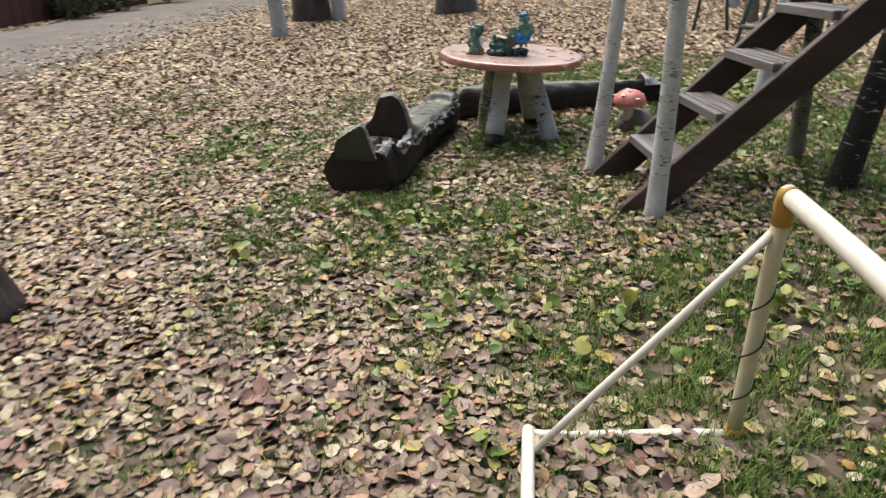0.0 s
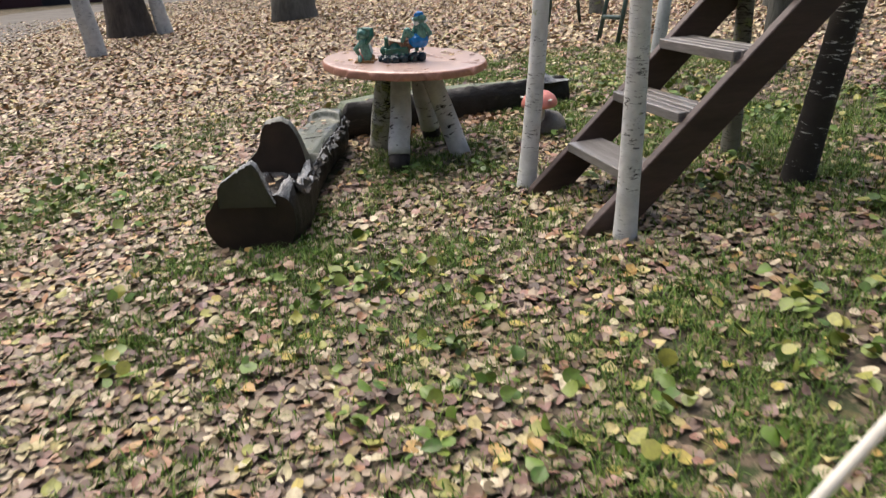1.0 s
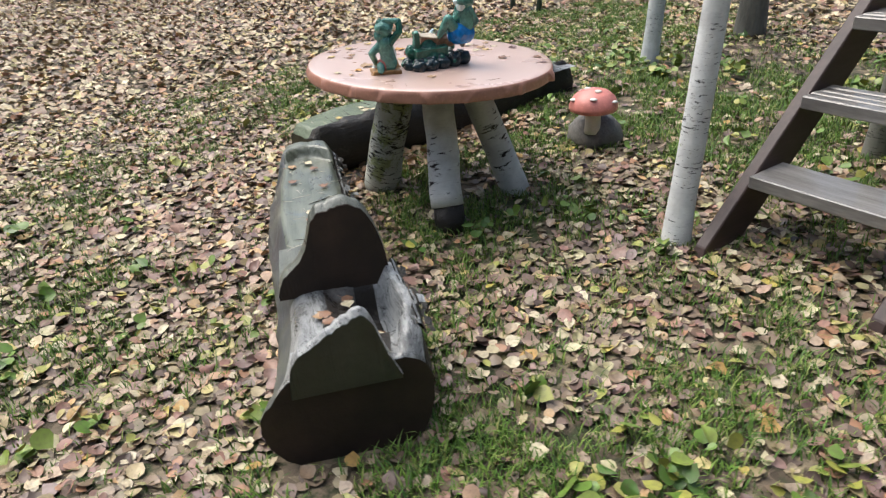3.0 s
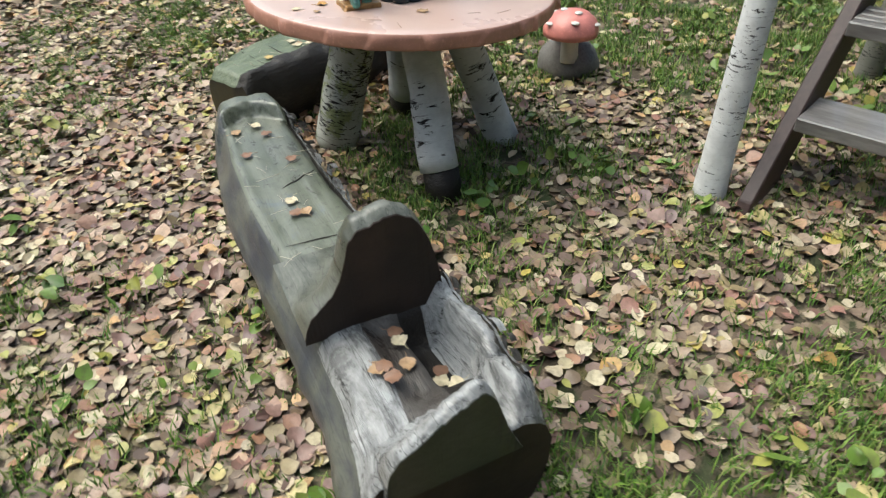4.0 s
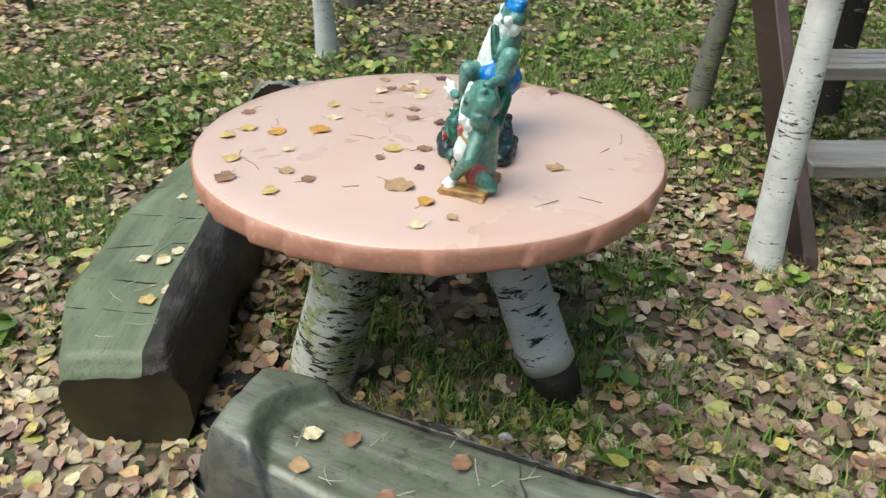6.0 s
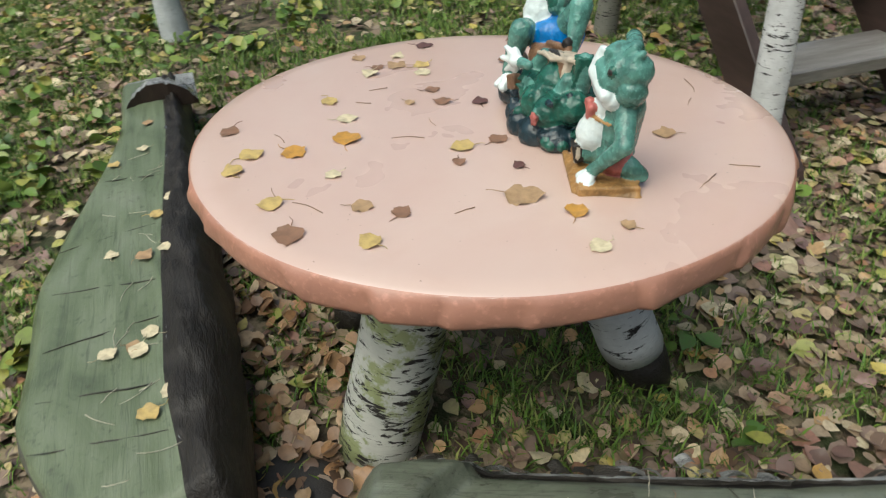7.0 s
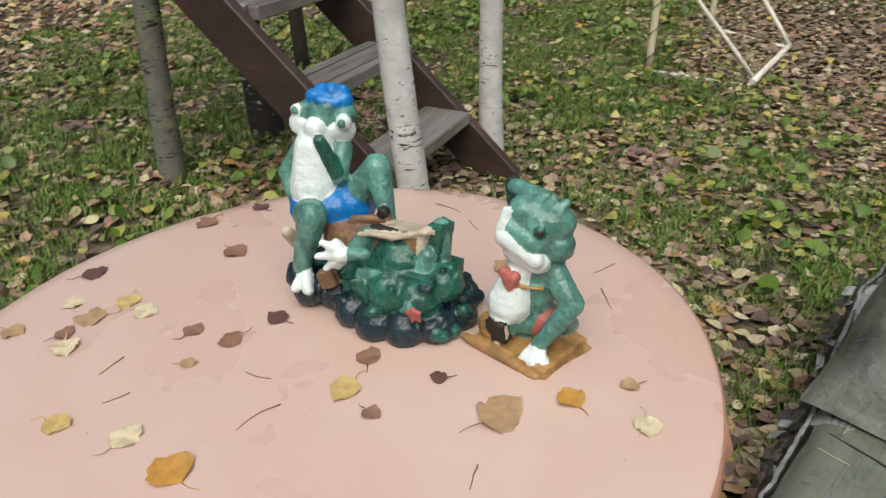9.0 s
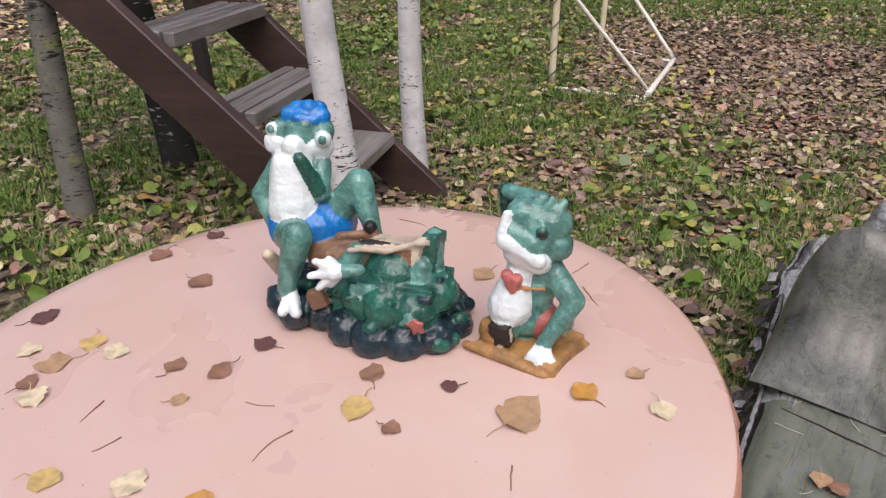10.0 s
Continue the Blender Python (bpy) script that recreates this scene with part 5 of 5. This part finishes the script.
M_TWIG = plain("brown_twig", (0.26, 0.16, 0.09), 0.6)
M_STRAW = plain("pale_straw", (0.5, 0.46, 0.36), 0.5)
for i, (lx, ly, ln, tn) in enumerate(((0.82, 5.98, 0.06, 5), (0.76, 6.05, 0.09, 70), (0.8, 5.37, 0.12, 160), (0.72, 5.42, 0.06, 140), (0.55, 6.28, 0.09, 40), (0.62, 6.33, 0.05, 10), (0.98, 6.1, 0.05, 60),
                                      (0.45, 6.03, 0.05, 100), (0.85, 6.3, 0.06, 20), (0.4, 5.6, 0.09, 120), (0.43, 5.5, 0.07, 60), (1.05, 6.05, 0.06, 90))):
    twig(lx, ly, on_table(lx, ly), ln * 0.75, tn, i, "the table")
for i in range(30):
    r1 = random.Random(i + 300)
    p = BENCHES[0].matrix_world @ Vector((r1.uniform(0.62, 1.85), r1.uniform(-0.13, 0.12), 0.3))
    twig(p.x, p.y, p.z, r1.uniform(0.03, 0.09), r1.uniform(0, 360), i + 40, "the grey bench", M_STRAW)
for i in range(22):
    r1 = random.Random(i + 700)
    p = BENCHES[1].matrix_world @ Vector((r1.uniform(0.08, 1.7), r1.uniform(-0.05, 0.12), 0.305))
    twig(p.x, p.y, p.z, r1.uniform(0.03, 0.09), r1.uniform(0, 360), i + 90, "the green bench", M_STRAW)


# ---- wooden stairs ----
def stair_top(x):
    return 0.405 + 0.9 * (x - 1.55)


def stairs():
    t = thing("wooden_stairs", "steep brown-painted wooden stairs with open worn treads", "stairs", Matrix.Translation((1.3, 4.1, g(1.3))))
    o = Vector((1.3, 4.1, g(1.3)))
    for yy in (3.775, 4.497):
        bm = bmesh.new()
        outline = [(1.2, 0.0), (1.47, 0.0), (3.5, stair_top(3.5) - 0.29), (3.5, stair_top(3.5)), (1.22, stair_top(1.22) - 0.03)]
        a = [bm.verts.new((x - o.x, yy - 0.027 - o.y, z + g(x) - o.z if z == 0 else z - o.z)) for x, z in outline]
        b = [bm.verts.new((x - o.x, yy + 0.027 - o.y, z + g(x) - o.z if z == 0 else z - o.z)) for x, z in outline]
        bm.faces.new(a)
        bm.faces.new(b[::-1])
        for k in range(5):
            bm.faces.new((a[k], b[k], b[(k + 1) % 5], a[(k + 1) % 5]))
        bmesh.ops.recalc_face_normals(bm, faces=bm.faces)
        bmesh.ops.bevel(bm, geom=bm.edges[:], offset=0.005, segments=1, affect="EDGES")
        part("stringer", bm, M_STAIR, t)
    for i in range(7):
        x0, z0 = 1.455 + i * 0.297, 0.345 + i * 0.28
        tread = None
        for k in range(1 if i == 0 else 4):
            bm = bmesh.new()
            w = 0.24 if i == 0 else 0.049
            lo = x0 + k * 0.063
            box(bm, (lo - o.x, 3.803 - o.y, z0 - 0.055 - o.z), (lo + w - o.x, 4.469 - o.y, z0 + 0.002 * (k % 2) - o.z), 0.005)
            if tread is None:
                tread = part("tread", bm, M_TREAD, t, "worn front board with sky sheen in its grey colour" if i == 0 else "")
            else:
                part("tread_slat", bm, M_TREAD, tread)
    return t


stairs()


def log_post(name, x, y, h, r, mat, label, lean=(0, 0), seed=0, category="post"):
    bm = bmesh.new()
    n = 12
    tube(bm, [(lean[0] * h * k / n, lean[1] * h * k / n, h * k / n - 0.03) for k in range(n + 1)], [r * (1 - 0.15 * k / n) for k in range(n + 1)], 12, 0.08, seed)
    ob = part(name, bm, mat)
    ob.location = (x, y, g(x))
    return tagged(ob, label, category)


log_post("wooden_post", 3.08, 2.95, 2.3, 0.05, M_POST, "dark round wooden post behind the stairs", (0, 0.01), 5)


# ---- trees ----
def tree(name, label, x, y, r0, height, mat, lean=(0.0, 0.0), flare=1.25, seed=0, limbs=5, first=2.2, rough=0.06, group=""):
    rnd = random.Random(seed)
    t = thing(name, label, "tree", Matrix.Translation((x, y, g(x))), group)
    bm = bmesh.new()
    n = 26
    pts, rad = [], []
    for k in range(n + 1):
        f = k / n
        h = height * f ** 1.25
        sway = 0.05 * math.sin(h * 1.3 + seed) * min(1, h)
        pts.append((lean[0] * h + sway * 0.5 - 0.025 * math.sin(seed), lean[1] * h + sway * 0.4 - 0.02 * math.sin(seed + 0.0), h - 0.06))
        rad.append(r0 * (1 - 0.62 * (h / height)) * (1 + (flare - 1) * math.exp(-h / (r0 * 2.5))))
    tube(bm, pts, rad, 18, rough, seed)
    part("trunk", bm, mat, t)
    for i in range(limbs):
        f = first + (height - first) * (i + 0.5) / limbs
        base = Vector((lean[0] * f, lean[1] * f, f))
        a = rnd.uniform(0, 6.28)
        ln = rnd.uniform(0.7, 1.3) * (1 + 2 * r0)
        d = Vector((math.cos(a), math.sin(a), rnd.uniform(0.5, 1.0)))
        bm = bmesh.new()
        tube(bm, [base + d * ln * k / 5 + Vector((0, 0, 0.06 * k * k / 5)) for k in range(6)], [r0 * 0.3 * (1 - 0.16 * k) for k in range(6)], 7, 0.05, seed + i)
        for j in range(3):
            q = base + d * ln * (0.4 + 0.2 * j)
            e = Vector((rnd.uniform(-1, 1), rnd.uniform(-1, 1), rnd.uniform(0.2, 0.9)))
            tube(bm, [q, q + e * 0.25, q + e * 0.5 + Vector((0, 0, 0.05))], [r0 * 0.1, r0 * 0.07, r0 * 0.03], 5)
        part("limb", bm, M_BARK, t)
    return t


tree("birch_tree", "slim white birch trunk beside the stair foot", 1.275, 4.67, 0.058, 5.2, M_BIRCH, (0.078, -0.01), 1.25, 1, group="birches by the stairs")
tree("birch_tree", "slim white birch trunk in front of the stairs", 1.415, 3.69, 0.058, 5.4, M_BIRCH, (0.018, 0.0), 1.2, 2, group="birches by the stairs")
tree("birch_tree", "grey mottled birch trunk with dark spots", 2.7, 4.52, 0.058, 5.0, M_BIRCH_GREY, (-0.04, -0.04), 1.2, 3)
tree("birch_tree", "leaning white birch trunk with black marks", 3.5, 6.72, 0.068, 5.5, M_BIRCH_LIME, (0.12, 0.02), 1.25, 4)
tree("birch_tree", "dark leaning birch trunk with peeling white patches", 2.62, 3.85, 0.085, 5.0, M_BIRCH_DARK, (0.12, -0.04), 1.15, 5)
tree("tree", "grey rough tree trunk by bare soil", 4.95, 6.75, 0.12, 6.0, M_BARK_GREY, (0.02, 0.0), 1.3, 6)
tree("tree", "dark rough tree trunk at the lawn's edge", -2.17, 2.86, 0.12, 6.5, M_BARK, (-0.1, 0.02), 1.9, 8, rough=0.15)
tree("birch_tree", "birch trunk with a limewashed foot by the lane", -3.07, 15.4, 0.17, 8.0, M_BIRCH_LIME, (-0.03, 0), 1.15, 9)
tree("tree", "thick dark-footed birch trunk", -2.95, 19.4, 0.4, 9.0, M_BARK, (0.0, 0), 1.5, 10, rough=0.12)
tree("birch_tree", "white birch leaning beside a dark trunk", -2.15, 19.2, 0.17, 8.0, M_BIRCH_LIME, (-0.1, 0), 1.2, 11)
tree("tree", "wide grey-green trunk among fallen leaves", 1.09, 20.0, 0.5, 9.0, M_BARK_GREY, (0.0, 0), 1.35, 12, rough=0.12)
tree("birch_tree", "thin white birch trunk near the lane", 5.4, 29.0, 0.16, 8.0, M_BIRCH, (-0.02, 0), 1.2, 13)
log_post("stake", 5.7, 25.0, 0.9, 0.05, M_POST, "short dark stake in the leaves", seed=3)
for i, (tx, ty) in enumerate(((9.5, 12.0), (8.0, 17.5), (11.5, 8.0), (7.2, 9.0), (10.5, 21), (13, 14), (6.6, 13.5))):
    tree("birch_tree", "grey-white birch trunk in the farther grove", tx, ty, 0.13 + 0.03 * (i % 3), 8.0, (M_BIRCH_GREY, M_BIRCH_LIME, M_BARK_GREY)[i % 3], (0.03 * (i % 3 - 1), 0), 1.25, 20 + i, group="trees of the farther grove")


# ---- small pipe goal ----
def goal():
    t = thing("pipe_goal", "small cream-painted pipe goal with a shred of black net", "goal", Matrix.Translation((1.02, 1.72, 0)))
    o = Vector((1.02, 1.72, 0))

    def bar(name, a, b, r, mat, label="", seed=0):
        bm = bmesh.new()
        a, b = Vector(a) - o, Vector(b) - o
        tube(bm, [a.lerp(b, k / 6) + Vector((0, 0, 0.004 * math.sin(k * 1.1))) for k in range(7)], [r] * 7, 14, 0.03, seed)
        return part(name, bm, mat, t, label)

    a0, a1, b0, b1 = (1.012, 1.712, 0.0), (1.02, 1.675, 0.875), (0.79, 0.17, 0.0), (0.785, 0.12, 0.875)
    post = bar("post", (1.012, 1.712, 0.02), a1, 0.025, M_PIPE, "cream pipe post", 1)
    bar("post", b0, b1, 0.025, M_PIPE, "cream pipe post", 2)
    bar("crossbar", (1.018, 1.668, 0.895), (0.786, 0.12, 0.895), 0.028, M_PIPE_WHITE, "white pipe crossbar", 3)
    for (px, py) in ((1.019, 1.672), (0.785, 0.12)):
        bm = bmesh.new()
        s = -1 if py > 1 else 1
        tube(bm, [(px - o.x, py - o.y, 0.80), (px - o.x, py - o.y, 0.87), (px - o.x - 0.002, py - o.y + s * 0.012, 0.893), (px - o.x - 0.006, py - o.y + s * 0.045, 0.897)], [0.028, 0.029, 0.031, 0.03], 14)
        part("elbow", bm, M_RUST, t, "ochre pipe elbow")
    bm = bmesh.new()
    tube(bm, [(1.012 - o.x, 1.712 - o.y, z) for z in (-0.01, 0.02, 0.05)], [0.029, 0.03, 0.028], 14)
    part("foot_collar", bm, M_RUST, t, "ochre collar at the foot of the post")
    f0, f1 = (0.322, 1.772, 0.03), (0.14, 0.66, 0.03)
    bar("brace", (0.326, 1.66, 0.035), (1.0, 1.68, 0.77), 0.0135, M_PIPE_WHITE, "white slanting brace", 4)
    bar("brace", (0.15, 0.6, 0.03), (0.78, 0.17, 0.745), 0.016, M_PIPE_WHITE, "white slanting brace", 5)
    bar("base_bar", (1.0, 1.715, 0.012), (0.33, 1.775, 0.004), 0.018, M_PIPE_WHITE, "white bar half hidden by leaves", 6)
    bar("base_bar", (0.78, 0.2, 0.006), (0.15, 0.655, 0.006), 0.016, M_PIPE_WHITE, "", 7)
    bar("back_bar", f0, f1, 0.022, M_PIPE_WHITE, "", 8)
    bm = bmesh.new()
    pts = []
    for k in range(60):
        f = k / 59
        z = 0.68 - 0.6 * f
        a = f * 22
        pts.append((a0[0] - o.x - 0.03 * math.cos(a), a0[1] - o.y - 0.037 * z / 0.875 + 0.032 * math.sin(a), z))
    tube(bm, pts, [0.003] * 60, 5)
    part("net_twine", bm, M_TWINE, t, "black twine wound round the post")
    return t


goal()


# ---- toadstool ornament ----
def toadstool():
    x, y = 1.88, 5.78
    t = thing("toadstool_ornament", "faded red toadstool ornament on a speckled stone", "garden ornament", Matrix.Translation((x, y, g(x))) @ Matrix.Scale(0.9, 4))
    def lathe(prof, segs=24, seed=0, rough=0.04, dx=-0.05, dy=-0.05):
        bm = bmesh.new()
        tube(bm, [(dx, dy, z) for r, z in prof], [max(r, 0.001) for r, z in prof], segs, rough, seed)
        return bm
    part("base_stone", lathe([(0.17, -0.02), (0.185, 0.04), (0.17, 0.11), (0.125, 0.16), (0.06, 0.185), (0.01, 0.19)], seed=1, rough=0.12, dx=0.05, dy=0.02), M_STONE, t)
    part("stem", lathe([(0.06, 0.1), (0.052, 0.15), (0.05, 0.24), (0.06, 0.275)], 18, 2), M_TOAD_STEM, t)
    cap = part("cap", lathe([(0.06, 0.258), (0.13, 0.25), (0.158, 0.262), (0.16, 0.292), (0.138, 0.34), (0.095, 0.378), (0.035, 0.396), (0.0, 0.398)], 28, 3), M_TOAD_CAP, t, "faded red cap")
    for a, r, z in ((0.3, 0.14, 0.338), (1.5, 0.115, 0.361), (2.7, 0.14, 0.338), (3.9, 0.12, 0.357), (5.0, 0.145, 0.327), (4.4, 0.055, 0.391), (1.9, 0.045, 0.393)):
        bm = bmesh.new()
        bmesh.ops.create_icosphere(bm, subdivisions=2, radius=1, matrix=pose(r * math.cos(a) - 0.05, r * math.sin(a) - 0.05, z) @ Matrix.Diagonal((0.024, 0.024, 0.008, 1)))
        part("cap_spot", bm, M_TOAD_STEM, cap)
    return t


toadstool()


# ---- play frame, fence, dark row in the distance ----
def play_frame():
    t = thing("play_frame", "dark green pipe play frame on the leafy lawn", "play equipment", Matrix.Translation((4.7, 9.6, g(4.7))))
    for a, b in (((-0.05, 0.3, -0.02), (0.4, 0.35, 2.0)), ((0.0, -0.15, -0.02), (0.55, 0.15, 2.0)), ((0.35, 2.9, -0.02), (0.5, 2.6, 2.0)), ((0.95, 2.8, -0.02), (0.6, 2.6, 2.0)), ((0.4, 0.3, 2.0), (0.55, 2.7, 2.0)), ((0.02, 0.28, 0.35), (0.12, -0.08, 0.35))):
        bm = bmesh.new()
        tube(bm, [Vector(a).lerp(Vector(b), k / 3) for k in range(4)], [0.032] * 4, 10)
        part("pipe", bm, M_TEAL_PIPE, t)


play_frame()


def board_fence():
    t = thing("board_fence", "low red-brown board fence beyond the lane", "fence", Matrix.Translation((-12.2, 12.0, 0)))
    for i in range(34):
        bm = bmesh.new()
        box(bm, (-0.02, i * 0.6 - 0.29, 0.02), (0.02, i * 0.6 + 0.29, 1.5 + 0.04 * (i % 3)), 0.01)
        part("board", bm, M_FENCE, t)
    bm = bmesh.new()
    box(bm, (-0.09, -0.3, 0.9), (-0.021, 20.2, 1.0), 0.01)
    part("rail", bm, M_FENCE, t)


board_fence()


# made-up block with colour panels, standing in for parked cars and fences
def far_dark_row():
    t = thing("far_dark_row", "long dark block with colour panels in place of parked cars and fences", "shed", Matrix.Translation((0, 46, 0)))
    bm = bmesh.new()
    box(bm, (-30, 0, -0.05), (16, 5, 3.0), 0.02)
    part("wall", bm, M_FAR_DARK, t)
    bm = bmesh.new()
    box(bm, (-30.4, -0.4, 3.0), (16.4, 5.4, 3.15), 0.02)
    part("roof", bm, M_FAR_DARK, t)
    for i in range(9):
        bm = bmesh.new()
        x0 = -28 + i * 4.8
        box(bm, (x0, -0.06, 0.0), (x0 + 2.6, -0.003, 2.3), 0.02)
        part("colour_panel", bm, (M_FAR_RED, M_FAR_GREEN, M_FAR_DARK, M_FAR_RED)[i % 4], t)


far_dark_row()


def shrub(x, y, w, h, seed):
    r = np.random.default_rng(seed)
    t = thing("shrub", "low ragged green-brown shrub by the lane", "shrub", Matrix.Translation((x, y, 0)))
    bm = bmesh.new()
    for k in range(6):
        a = 6.28 * k / 6
        tube(bm, [(0, 0, -0.02), (math.cos(a) * w * 0.3, math.sin(a) * w * 0.3, h * 0.5), (math.cos(a) * w * 0.45, math.sin(a) * w * 0.45, h * 0.9)], [0.02, 0.012, 0.005], 5)
    part("stems", bm, M_BARK, t)
    n = 900
    d = r.normal(0, 1, (n, 3))
    d /= np.linalg.norm(d, axis=1)[:, None]
    c = d * (r.uniform(0.3, 1, n) ** 0.5)[:, None] * np.array([w * 0.5, w * 0.5, h * 0.5]) + np.array([0, 0, h * 0.52])
    a = r.normal(0, 0.05, (n, 3))
    b = r.normal(0, 0.05, (n, 3))
    v = np.stack([c - a, c + b, c + a, c - b], 1).reshape(-1, 3)
    ob = new("foliage", mesh_of("foliage", v, [np.arange(n * 4).reshape(-1, 4)], M_HEDGE))
    ob.parent = t


for i, (sx, sy, sw, sh) in enumerate(((-11.6, 24.0, 1.8, 1.2), (-11.7, 27.5, 2.2, 1.4), (-11.4, 32.5, 2.0, 1.3), (7.5, 36, 2.5, 1.5), (12, 33, 3, 2), (17, 27, 3, 2), (15, 36, 4, 2.5))):
    shrub(sx, sy, sw, sh, i + 3)
